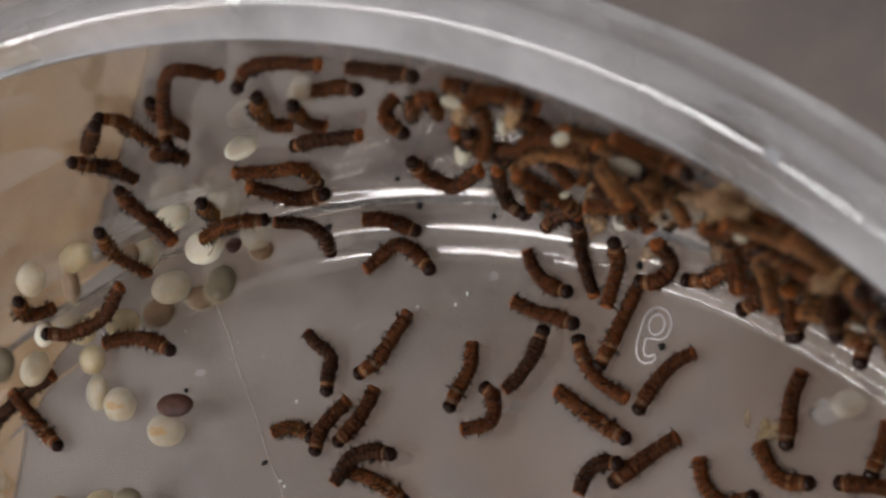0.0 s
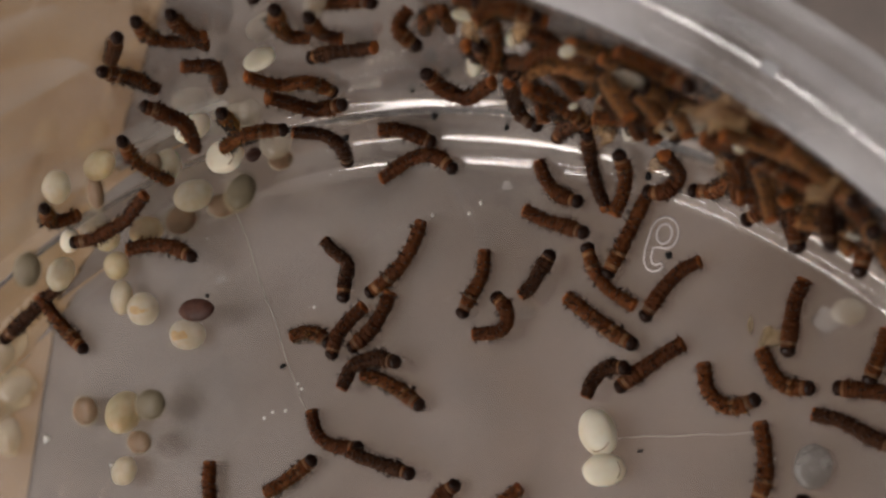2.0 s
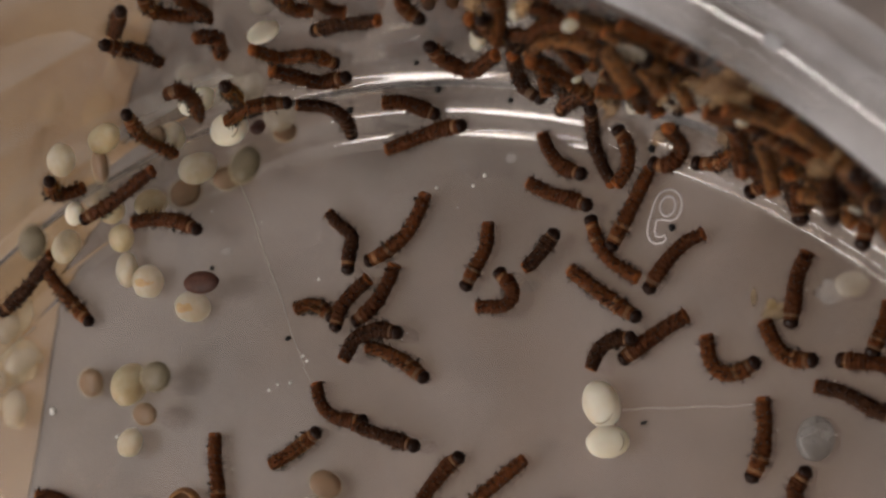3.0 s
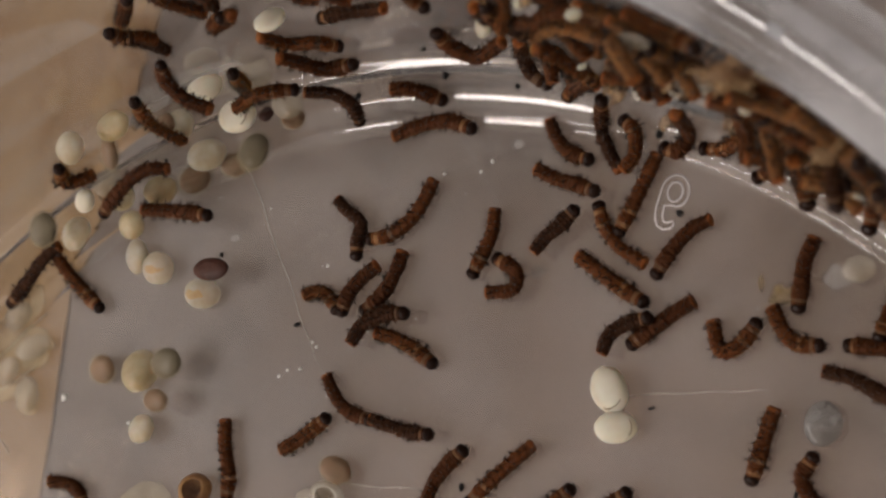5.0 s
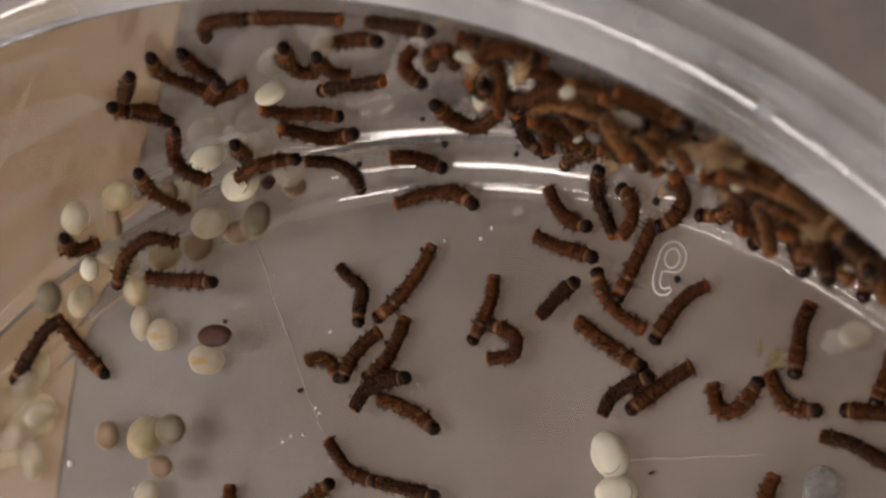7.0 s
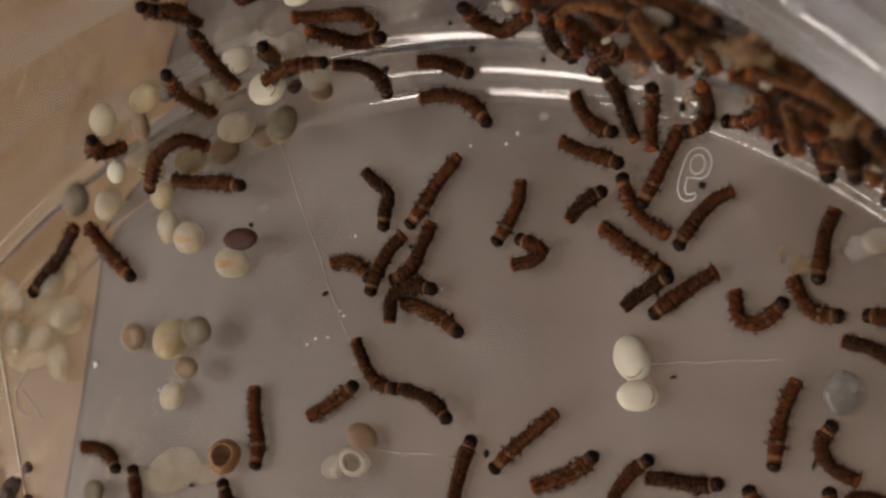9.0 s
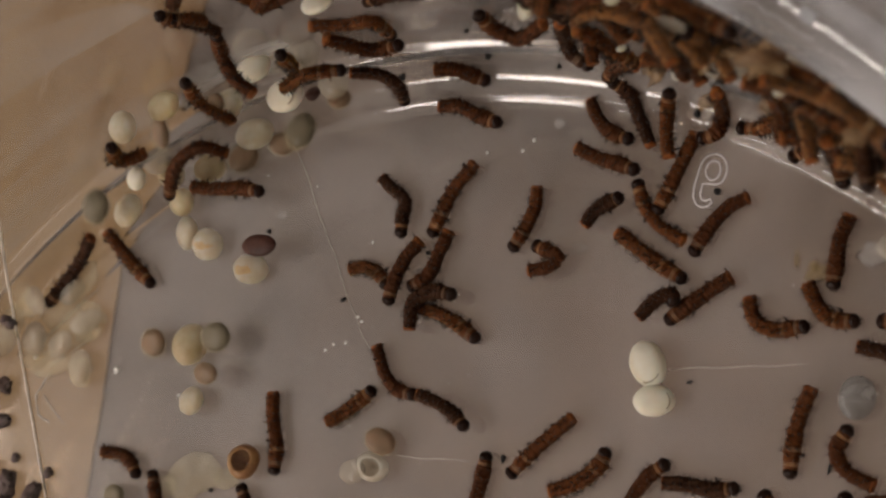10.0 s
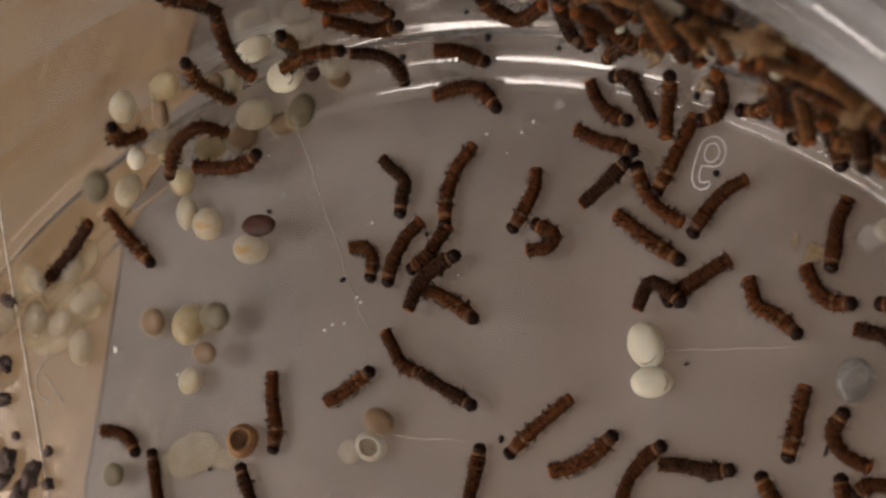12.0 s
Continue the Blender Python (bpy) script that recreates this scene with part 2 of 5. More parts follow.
CRUMB = material("crumb", (0.115, 0.072, 0.070), 0.6, scale=900, second=(0.05, 0.032, 0.034), bump=0.5, alpha=0.8)
FRASS = material("frass", (0.006, 0.005, 0.005), 0.6, scale=5000, bump=0.6)
SILK = material("silk", (0.75, 0.70, 0.62), 0.35, scale=2000, alpha=0.55)
SILKDENSE = material("bright_silk", (0.85, 0.76, 0.66), 0.3, scale=2000)
STAIN = material("yellow_stain", (0.55, 0.36, 0.10), 0.4, scale=1500, alpha=0.22)
SIDE_REFLECTION = streaky_reflection("milky_smear", (0.84, 0.83, 0.81), 0.42)
SMUDGE_OR_REFLECTION = material("faint_smudge", (0.80, 0.80, 0.80), 0.4, scale=900, alpha=0.16)
DUST = material("white_dust", (0.85, 0.84, 0.80), 0.6, scale=3000)

# ---------------------------------------------------------------- room
TABLE_Z = -10.0


def slab(x0, x1, y0, y1, z0, z1):
    """A box in metres."""
    v = [(x, y, z) for z in (z0, z1) for y in (y0, y1) for x in (x0, x1)]
    return v, [(0, 2, 3, 1), (4, 5, 7, 6), (0, 1, 5, 4), (2, 6, 7, 3), (0, 4, 6, 2), (1, 3, 7, 5)]


def structure(name, boxes, mat, label):
    v, f = [], []
    for b in boxes:
        bv, bf = slab(*b)
        f += [tuple(i + len(v) for i in q) for q in bf]
        v += bv
    return tagged(part(name, mesh_of(name, v, f, False), mat), label, kind="structure")


structure("floor", [(-1.1, 1.5, -2.1, 1.8, -0.82, -0.75)], FLOORING, "brown boarded floor of the room")
structure("ceiling", [(-1.1, 1.5, -2.1, 1.8, 1.75, 1.85)], WALLPAINT, "off-white painted ceiling")
structure("wall_north", [(-1.1, 1.5, 1.8, 1.9, -0.75, 1.75)], WALLPAINT, "plain painted wall")
structure("wall_east", [(1.5, 1.6, -2.1, 1.9, -0.75, 1.75)], WALLPAINT, "plain painted wall")
structure("wall_west", [(-1.12, -1.0, -2.1, -1.77, -0.75, 1.75), (-1.12, -1.0, 0.28, 1.8, -0.75, 1.75),
                        (-1.12, -1.0, -1.77, 0.28, -0.75, 0.82), (-1.12, -1.0, -1.77, 0.28, 1.08, 1.75)],
          WALLPAINT, "painted wall with a low wide window opening")
# the opening is made only for the added fill lamp
structure("wall_south", [(-1.0, 0.03, -2.12, -2.0, -0.75, 1.75), (1.17, 1.5, -2.12, -2.0, -0.75, 1.75),
                         (0.03, 1.17, -2.12, -2.0, -0.75, 0.33), (0.03, 1.17, -2.12, -2.0, 1.37, 1.75)],
          WALLPAINT, "painted wall with an opening added for the fill light")
structure("window_1", [(-1.08, -1.03, -0.66, -0.61, 0.82, 1.08), (-1.08, -1.03, -1.77, -1.74, 0.82, 1.08), (-1.08, -1.03, 0.25, 0.28, 0.82, 1.08)],
          WALLPAINT, "white window frame with a mullion")
# frame of the opening made for the fill lamp
structure("window_2", [(0.03, 0.05, -2.08, -2.04, 0.33, 1.37), (1.15, 1.17, -2.08, -2.04, 0.33, 1.37)], WALLPAINT, "plain white frame around the added fill light")

table = tagged(new("table"), "grey-brown laminate table under the dish", "table")
v, f = slab(-0.6, 0.6, -0.4, 0.6, TABLE_Z * MM - 0.03, TABLE_Z * MM)
part("tabletop", mesh_of("tabletop", v, f, False), TABLE, table)
for lx in (-0.54, 0.54):
    for ly in (-0.34, 0.54):
        v, f = slab(lx - 0.025, lx + 0.025, ly - 0.025, ly + 0.025, -0.75, TABLE_Z * MM - 0.03)
        part("leg", mesh_of("leg", v, f, False), TABLE, table)


def tan_board():
    """A thin tan board that lies beneath one side of the dish."""
    bm = bmesh.new()
    outline = [(-21.4, 6.0), (-21.9, 10.8), (-21.1, 15.5), (-20.2, 20.0), (-18.8, 23.7), (-17.1, 29.1), (-15.8, 32.6),
               (-8.0, 60.0), (-80.0, 60.0), (-80.0, -40.0), (-19.0, -40.0)]
    top = [bm.verts.new((x * MM, y * MM, (TABLE_Z + 0.1) * MM)) for x, y in outline]
    low = [bm.verts.new((x * MM, y * MM, TABLE_Z * MM)) for x, y in outline]
    bm.faces.new(top)
    for i in range(len(outline)):
        j = (i + 1) % len(outline)
        bm.faces.new((top[j], top[i], low[i], low[j]))
    bmesh.ops.recalc_face_normals(bm, faces=bm.faces)
    ob = part("card", bm, BOARD)
    for p in ob.data.polygons:
        p.use_smooth = False
    return tagged(ob, "tan board lying on the table under the dish", "board")


tan_board()

# ---------------------------------------------------------------- dish
class Pen:
    """Draws a profile: slope in degrees from level, radius and height in millimetres."""

    def __init__(self, r, z, slope=0.0):
        self.pts, self.slope = [(r, z)], slope

    def line(self, length, pieces=1):
        r, z = self.pts[-1]
        a = radians(self.slope)
        self.pts += [(r + length * i / pieces * math.cos(a), z + length * i / pieces * math.sin(a)) for i in range(1, pieces + 1)]
        return self

    def bend(self, radius, slope, pieces=10):
        for _ in range(pieces):
            step = (slope - self.slope) / pieces if _ == 0 else step
            length = abs(radians(step)) * radius
            self.slope += step / 2
            self.line(length)
            self.slope += step / 2
        return self


inner = Pen(0.0, 0.0).line(8.0).line(8.0).line(6.15)
inner.bend(0.45, 31, 8).line(0.07).bend(0.45, 40, 3).bend(0.3, 5).bend(0.72, 30.5, 6).line(0.10).bend(0.72, 87, 12).line(0.70)
inner.bend(0.4, 32.5, 14).line(0.14).bend(0.4, 87.6, 14).line(3.57, 3)
for rise in (3.7, 3.35):
    inner.bend(0.6, 86.4, 3).bend(0.6, 88.6, 4).bend(0.6, 87.6, 3).line(rise - 0.06, 3).line(0.06)
INNER = inner.pts
RIM_R, RIM_Z = INNER[-1]
lips = Pen(RIM_R, RIM_Z + 0.006, 80).bend(0.12, 45, 5).line(0.58, 2).bend(0.9, 2, 18).bend(0.3, -75, 8).line(0.45).bend(0.25, -8, 8).line(0.30)
lips.bend(0.2, -88, 8).line(0.55).bend(0.1, -268, 8).line(0.30).bend(0.25, -188, 8).line(0.35).bend(0.3, -260, 8).line(0.25).bend(0.2, -182, 6)
LIPS = [p for p in lips.pts if p[0] > RIM_R] + [(RIM_R + 0.24, RIM_Z + 0.2), (RIM_R + 0.24, RIM_Z + 0.006)]
OUTER = []
for (r0, z0), (r1, z1) in zip(INNER, INNER[1:]):
    d = math.hypot(r1 - r0, z1 - z0)
    OUTER.append(((r0 + r1) / 2 + 0.24 * (z1 - z0) / d, (z0 + z1) / 2 - 0.24 * (r1 - r0) / d))
OUTER = [(0.0, -0.24)] + [p for p in OUTER if p[1] < RIM_Z - 0.02] + [(RIM_R + 0.24, RIM_Z)]
OUTER.reverse()


def dish():
    root = tagged(new("plastic_dish"), "clear round plastic dish with stepped base and milky lip", "dish")
    for name, prof, closed, mat in (("bowl", INNER + OUTER, False, PLASTIC), ("lip", LIPS, True, LIP)):
        s = Shell()
        s.add(*revolve(prof, 240 if name == "bowl" else 480, closed))
        ob = part(name, s.mesh(name), mat, root, "milky rolled lip" if name == "lip" else "")
        ob.visible_shadow = False
    # the mould's seam: a matt scuffed mark that runs across the lip
    s, strip, steps = Shell(), LIPS[13:21], 6
    v = [((r - 0.004) * math.cos(radians(SEAM + 0.42 * (i / 3 - 1))), (r - 0.004) * math.sin(radians(SEAM + 0.42 * (i / 3 - 1))), z + 0.012)
         for i in range(steps + 1) for r, z in strip]
    m = len(strip)
    s.add(v, [(i * m + k + 1, (i + 1) * m + k + 1, (i + 1) * m + k, i * m + k) for i in range(steps) for k in range(m - 1)])
    part("seam_mark", s.mesh("seam_mark"), SCUFF, root, "dull scuffed seam mark")
    for a in (15, 165, 270):
        s = Shell()
        s.add(*tube([(21.4 * math.cos(radians(a)), 21.4 * math.sin(radians(a)), z) for z in (-0.25, -4.0, TABLE_Z)], 0.9, 16, 0.9))
        ob = part("foot", s.mesh("foot"), PLASTIC, root)
        ob.visible_shadow = False
    # the mould's numeral: the inner loop and the outer contour of one curled stroke, standing proud as fine ridges
    s = Shell()
    loop = [(0.215 * math.cos(a), 0.30 + 0.27 * math.sin(a), 0.02) for a in [2 * math.pi * i / 28 for i in range(29)]]
    s.add(*tube(loop, 0.03, 6))
    contour = [(0.40 * math.cos(a), 0.30 + 0.46 * math.sin(a), 0.02) for a in [radians(-40 + 10 * i) for i in range(23)]]
    contour += [(-0.42, 0.05, 0.02), (-0.44, -0.25, 0.02), (-0.40, -0.52, 0.02), (-0.28, -0.70, 0.02), (-0.10, -0.76, 0.02), (0.08, -0.70, 0.02), (0.17, -0.58, 0.02),
                (0.10, -0.48, 0.02), (-0.02, -0.56, 0.02), (-0.14, -0.55, 0.02), (-0.22, -0.40, 0.02), (-0.22, -0.12, 0.02), (-0.05, -0.08, 0.02), (0.15, -0.08, 0.02)]
    s.add(*tube(contour + contour[:1], 0.03, 6))
    ob = part("moulded_numeral", s.mesh("moulded_numeral"), NUMERAL_SKIN, root, "small curled numeral moulded into the base")
    ob.matrix_basis = pose(NUMERAL[0] * MM, NUMERAL[1] * MM, 0, 0, 0, -15)
    ob.visible_shadow = False
    return root


SEAM = 51.0
NUMERAL = (8.52, 19.32)
dish()

# ---------------------------------------------------------------- larvae
SEGMENTS = 12


def ring_mesh(name, mat, radius, nose, seed, bristly, band=None, flare=0.0):
    """One ring of the body, a shallow barrel along x, whose warts rise from its skin and end in a tuft of short bristles."""
    r = random.Random(seed)
    stations = [(-1.0, 0.6), (-0.9, nose), (-0.6, 0.985), (-0.28, 1.0), (-0.08, 0.99), (0.08, 0.99), (0.28, 1.0), (0.6, 0.985), (0.9, nose), (1.0, 0.6)]
    if flare:
        stations[-3:] = [(0.55, 0.99), (0.85, 0.86), (1.0, 0.5)]
    verts, faces, kinds, n = [], [], [], 20
    for x, k in stations:
        for j in range(n):
            a = 2 * math.pi * (j + 0.5) / n
            w = 1 + 0.17 * noise.noise(Vector((x * 2.2, math.cos(a) * 2, math.sin(a) * 2 + seed * 3.7)))
            # the last ring spreads into two clasping lobes
            out = 1 + flare * max(0.0, x) * abs(math.cos(a))
            down = 1 - 0.6 * flare * max(0.0, x)
            verts.append(Vector((x * 0.168 + flare * 0.16 * max(0.0, x) * abs(math.cos(a)) ** 2, radius * k * w * math.cos(a) * out, radius * k * w * math.sin(a) * 0.95 * down)))
    rows = len(stations) - 1
    warts = {(r.choice((2, 3, 4, 5, 6)), (j + 20) % 20) for j in (-3, -2, -1, 1, 3, 4, 6, 8, 9, 10, 12) if r.random() < 0.7} if bristly else set()
    feet = {(4, 13), (4, 16)}
    for i in range(rows):
        for j in range(n):
            k = (j + 1) % n
            quad = (i * n + k, i * n + j, (i + 1) * n + j, (i + 1) * n + k)
            if (i, j) not in warts and (i, j) not in feet:
                faces.append(quad)
                kinds.append(2 if band and (i > 5 if flare else 3 <= i <= 6) else 0)
                continue
            mid = sum((verts[q] for q in quad), Vector()) / 4
            out = Vector((0, mid.y, mid.z)).normalized()
            foot = (i, j) in feet
            o, rise = len(verts), 0.06 if foot else 0.028
            for q in quad:
                verts.append(mid + (verts[q] - mid) * (0.8 if foot else 0.6) + out * rise)
            for e in range(4):
                g = (e + 1) % 4
                faces.append((quad[e], quad[g], o + g, o + e))
                kinds.append(0)
            if foot:
                faces.append((o, o + 1, o + 2, o + 3))
                kinds.append(0)
                continue
            for e in range(4):
                # each side of the wart's crown runs out into a bristle
                lean = Vector((r.uniform(-0.9, 0.9), r.uniform(-0.5, 0.5), r.uniform(-0.5, 0.5)))
                verts.append(mid + (out + lean).normalized() * (r.uniform(0.09, 0.23) if r.random() < 0.62 else 0.045))
                g, c = (e + 1) % 4, (e + 2) % 4
                faces += [(o + e, o + g, len(verts) - 1), (o + g, o + c, len(verts) - 1)]
                kinds += [1, 1]
    faces += [tuple(range(n)), tuple(reversed(range(rows * n, (rows + 1) * n)))]
    kinds += [0, 2 if flare and band else 0]
    s = Shell()
    s.add(verts, faces)
    me = s.mesh(name)
    me.materials.append(mat)
    me.materials.append(HAIR)
    if band:
        me.materials.append(band)
    me.polygons.foreach_set("material_index", kinds)
    return me


def head_mesh():
    """A round glossy capsule with a shallow furrow down its face and two short jaws."""
    s = Shell()
    v, f = ball(0.165, 0.212, 0.200, 18, 12, 0.04)
    s.add([(x, y, z * (1 - 0.10 * math.exp(-(y / 0.05) ** 2) * (x < 0))) for x, y, z in v], f)
    for side in (-1, 1):
        v, f = ball(0.05, 0.04, 0.035, 8, 6)
        s.add([(x - 0.150, y + side * 0.055, z - 0.06) for x, y, z in v], f)
    me = s.mesh("head")
    me.materials.append(CAPSULE)
    return me


class Coat:
    """The ring meshes of one tone of larva."""

    def __init__(self, skin, band, seed):
        self.front = [ring_mesh("collar", skin, 0.203, 0.94, seed + 1, False, AMBER)]
        self.front += [ring_mesh("thorax_ring", skin, 0.208, 0.95, seed + k, True, m) for k, m in ((2, None), (3, band), (4, None))]
        self.body = [ring_mesh("body_ring", skin, 0.205, 0.95, seed + k, True) for k in (5, 6, 7, 8)]
        self.rump = ring_mesh("rump", skin, 0.195, 0.93, seed + 9, True, TIP, 0.14)


HEAD = head_mesh()
COATS = [Coat(DARKSKIN, None, 0), Coat(BROWNSKIN, None, 20), Coat(RUST, AMBER, 40), Coat(GOLDSKIN, None, 60)]
TAPER = (1.0, 0.98, 1.06, 1.08, 1.05, 1.0, 0.97, 0.95, 0.95, 0.96, 0.96, 0.95)


def spine(points, count):
    """count poses at even steps along a smooth line through points (mm), x running from head to tail."""
    p = [Vector(q) for q in points]
    p = [p[0] * 2 - p[1]] + p + [p[-1] * 2 - p[-2]]
    line = []
    for i in range(1, len(p) - 2):
        for s in range(12):
            t = s / 12
            line.append(0.5 * (2 * p[i] + (p[i + 1] - p[i - 1]) * t + (2 * p[i - 1] - 5 * p[i] + 4 * p[i + 1] - p[i + 2]) * t * t
                               + (3 * p[i] - p[i - 1] - 3 * p[i + 1] + p[i + 2]) * t ** 3))
    line.append(p[-2])
    run = [0.0]
    for a, b in zip(line, line[1:]):
        run.append(run[-1] + (b - a).length)
    total = run[-1]

    def at(d):
        d = min(max(d, 0.0), total)
        for i in range(len(run) - 1):
            if run[i + 1] >= d:
                return line[i].lerp(line[i + 1], (d - run[i]) / max(1e-9, run[i + 1] - run[i]))
        return line[-1]

    poses, step = [], total / count
    for k in range(count):
        d = (k + 0.5) * step
        x = (at(d + step * 0.6) - at(d - step * 0.6)).normalized()
        y = Vector((0, 0, 1)).cross(x)
        y = y.normalized() if y.length > 0.05 else Vector((0, 1, 0))
        z = x.cross(y)
        m = Matrix((x, y, z)).transposed().to_4x4()
        m.translation = at(d) * MM
        poses.append(m)
    return poses, step


LARVAE, MOVERS = [], []
LOOKS = ["blackish brown newly hatched silkworm with short bristles and a black head",
         "dark brown newly hatched silkworm with short bristles and a black head",
         "reddish brown newly hatched silkworm with short bristles and a black head",
         "golden brown translucent silkworm lying in the heap of larvae"]


def larva(points, keys=(), girth=1.0, tone=None):
    """A newly hatched caterpillar: head, collar, ten bristly rings; tone picks its coat."""
    k = len(LARVAE)
    shade = (0, 1, 2, 1, 2)[(k * 7) % 5] if tone is None else (2, 3, 3)[k % 3] if tone else 1
    coat = COATS[shade]
    root = tagged(new("silkworm_larva"), LOOKS[shade], "caterpillar", "silkworm larvae in the dish")
    poses, step = spine(points, SEGMENTS)
    # those that have climbed the side are drawn thin
    girth *= 1 - 0.017 * max(0.0, sum(p[2] for p in points) / len(points) - 1)
    stretch = max([step] + [spine(pts, SEGMENTS)[1] for _, pts in keys]) / 0.24
    meshes = [HEAD] + coat.front + [coat.body[(k + i) % 4] for i in range(SEGMENTS - 6)] + [coat.rump]
    pieces, plump = [], rng.uniform(0.93, 1.07)
    for i, (me, m) in enumerate(zip(meshes, poses)):
        ob = part(me.name.split(".")[0], me, None, root)
        ob.matrix_basis = m
        g = girth * TAPER[i] * (1.0 if i == 0 else plump * rng.uniform(0.96, 1.04))
        ob.scale = (1.0 if i == 0 else stretch, g, g)
        pieces.append(ob)
    LARVAE.append(root)
    if keys:
        MOVERS.append((pieces, keys))
    return root


def motions():
    """Every wriggling larva, ring by ring."""
    for pieces, keys in MOVERS:
        rows = [(t, spine(pts, SEGMENTS)[0]) for t, pts in keys]
        if rows[0][0] > 0:
            rows.insert(0, (0.0, rows[0][1]))
        if rows[-1][0] < 12:
            rows.append((12.0, rows[-1][1]))
        for i, ob in enumerate(pieces):
            walk(ob, [(t, poses[i]) for t, poses in rows])


larva([(-1.29, 18.54, 0.22), (-1.23, 19.10, 0.22), (-1.13, 19.61, 0.22), (-1.65, 20.06, 0.22), (-1.93, 20.38, 0.22)])
larva([(-0.32, 19.00, 0.22), (0.31, 19.34, 0.22), (0.76, 19.86, 0.22), (1.34, 20.61, 0.22)], [
    (0, [(-0.32, 19.00, 0.22), (0.31, 19.34, 0.22), (0.76, 19.86, 0.22), (1.34, 20.61, 0.22)]),
    (1.5, [(-0.41, 18.62, 0.22), (0.25, 19.06, 0.22), (0.90, 19.74, 0.22), (1.30, 20.61, 0.22)]),
    (5, [(-0.91, 19.07, 0.22), (-0.15, 19.17, 0.22), (0.70, 19.68, 0.22), (1.32, 20.62, 0.22)]),
    (6.5, [(-0.78, 18.72, 0.22), (-0.01, 19.16, 0.22), (0.75, 19.84, 0.22), (1.27, 20.68, 0.22)]),
    (9.5, [(-0.33, 18.52, 0.22), (0.02, 19.00, 0.22), (0.50, 19.72, 0.22), (1.23, 20.47, 0.22)]),
    (12, [(0.26, 18.11, 0.22), (0.31, 18.99, 0.22), (0.65, 19.81, 0.22), (1.22, 20.47, 0.22)])])
larva([(-1.73, 17.31, 0.22), (-2.11, 17.59, 0.22), (-2.60, 17.70, 0.22), (-3.03, 17.57, 0.22)], [
    (1.5, [(-1.73, 17.31, 0.22), (-2.11, 17.59, 0.22), (-2.60, 17.70, 0.22), (-3.03, 17.57, 0.22)]),
    (6.5, [(-1.95, 16.96, 0.22), (-2.25, 17.49, 0.22), (-2.64, 17.69, 0.22), (-3.08, 17.58, 0.22)]),
    (9.5, [(-1.73, 17.08, 0.22), (-2.03, 17.44, 0.22), (-2.53, 17.69, 0.22), (-3.08, 17.64, 0.22)]),
    (12, [(-2.32, 16.69, 0.22), (-2.23, 17.29, 0.22), (-2.53, 17.70, 0.22), (-3.04, 17.68, 0.22)])])
larva([(-1.67, 16.89, 0.22), (-1.44, 17.54, 0.22), (-1.07, 17.92, 0.22), (-0.60, 18.30, 0.22)], [
    (1.5, [(-1.67, 16.89, 0.22), (-1.44, 17.54, 0.22), (-1.07, 17.92, 0.22), (-0.60, 18.30, 0.22)]),
    (6.5, [(-1.85, 16.96, 0.22), (-1.56, 17.52, 0.22), (-1.17, 17.91, 0.22), (-0.59, 18.29, 0.22)]),
    (9.5, [(-1.73, 16.57, 0.22), (-1.53, 17.15, 0.22), (-1.14, 17.81, 0.22), (-0.62, 18.32, 0.22)]),
    (12, [(-1.72, 16.49, 0.22), (-1.53, 17.16, 0.22), (-1.14, 17.82, 0.22), (-0.56, 18.34, 0.22)])])
larva([(-0.96, 17.12, 0.22), (-0.50, 17.49, 0.22), (-0.05, 18.01, 0.22), (0.26, 18.58, 0.22)], [
    (0, [(-0.96, 17.12, 0.22), (-0.50, 17.49, 0.22), (-0.05, 18.01, 0.22), (0.26, 18.58, 0.22)]),
    (1.5, [(-1.02, 17.10, 0.22), (-0.50, 17.47, 0.22), (-0.03, 18.01, 0.22), (0.28, 18.64, 0.22)]),
    (6.5, [(-1.08, 16.91, 0.22), (-0.50, 17.28, 0.22), (-0.02, 17.91, 0.22), (0.31, 18.63, 0.22)]),
    (9.5, [(-1.00, 16.95, 0.22), (-0.36, 17.25, 0.22), (0.02, 17.90, 0.22), (0.37, 18.58, 0.22)]),
    (12, [(-0.93, 16.87, 0.22), (-0.35, 17.25, 0.22), (0.03, 17.74, 0.22), (0.36, 18.14, 0.22)])])
larva([(1.03, 16.64, 0.50), (0.37, 16.77, 0.50), (-0.34, 16.63, 0.50), (-0.84, 15.98, 0.50)], [
    (0, [(1.03, 16.64, 0.50), (0.37, 16.77, 0.50), (-0.34, 16.63, 0.50), (-0.84, 15.98, 0.50)]),
    (1.5, [(0.77, 16.54, 0.50), (0.04, 16.72, 0.50), (-0.71, 16.55, 0.50), (-1.08, 15.93, 0.50)]),
    (6.5, [(0.56, 16.85, 0.50), (-0.15, 16.82, 0.50), (-0.91, 16.54, 0.50), (-1.30, 16.07, 0.50)]),
    (9.5, [(0.66, 16.56, 0.50), (-0.01, 16.72, 0.50), (-0.72, 16.48, 0.50), (-0.83, 15.70, 0.50)]),
    (12, [(0.86, 17.23, 0.50), (0.20, 16.93, 0.50), (-0.47, 16.39, 0.50), (-0.81, 15.68, 0.50)])])
larva([(1.31, 15.28, 0.22), (0.69, 15.76, 0.22), (0.03, 16.13, 0.22), (-0.61, 16.33, 0.22)])
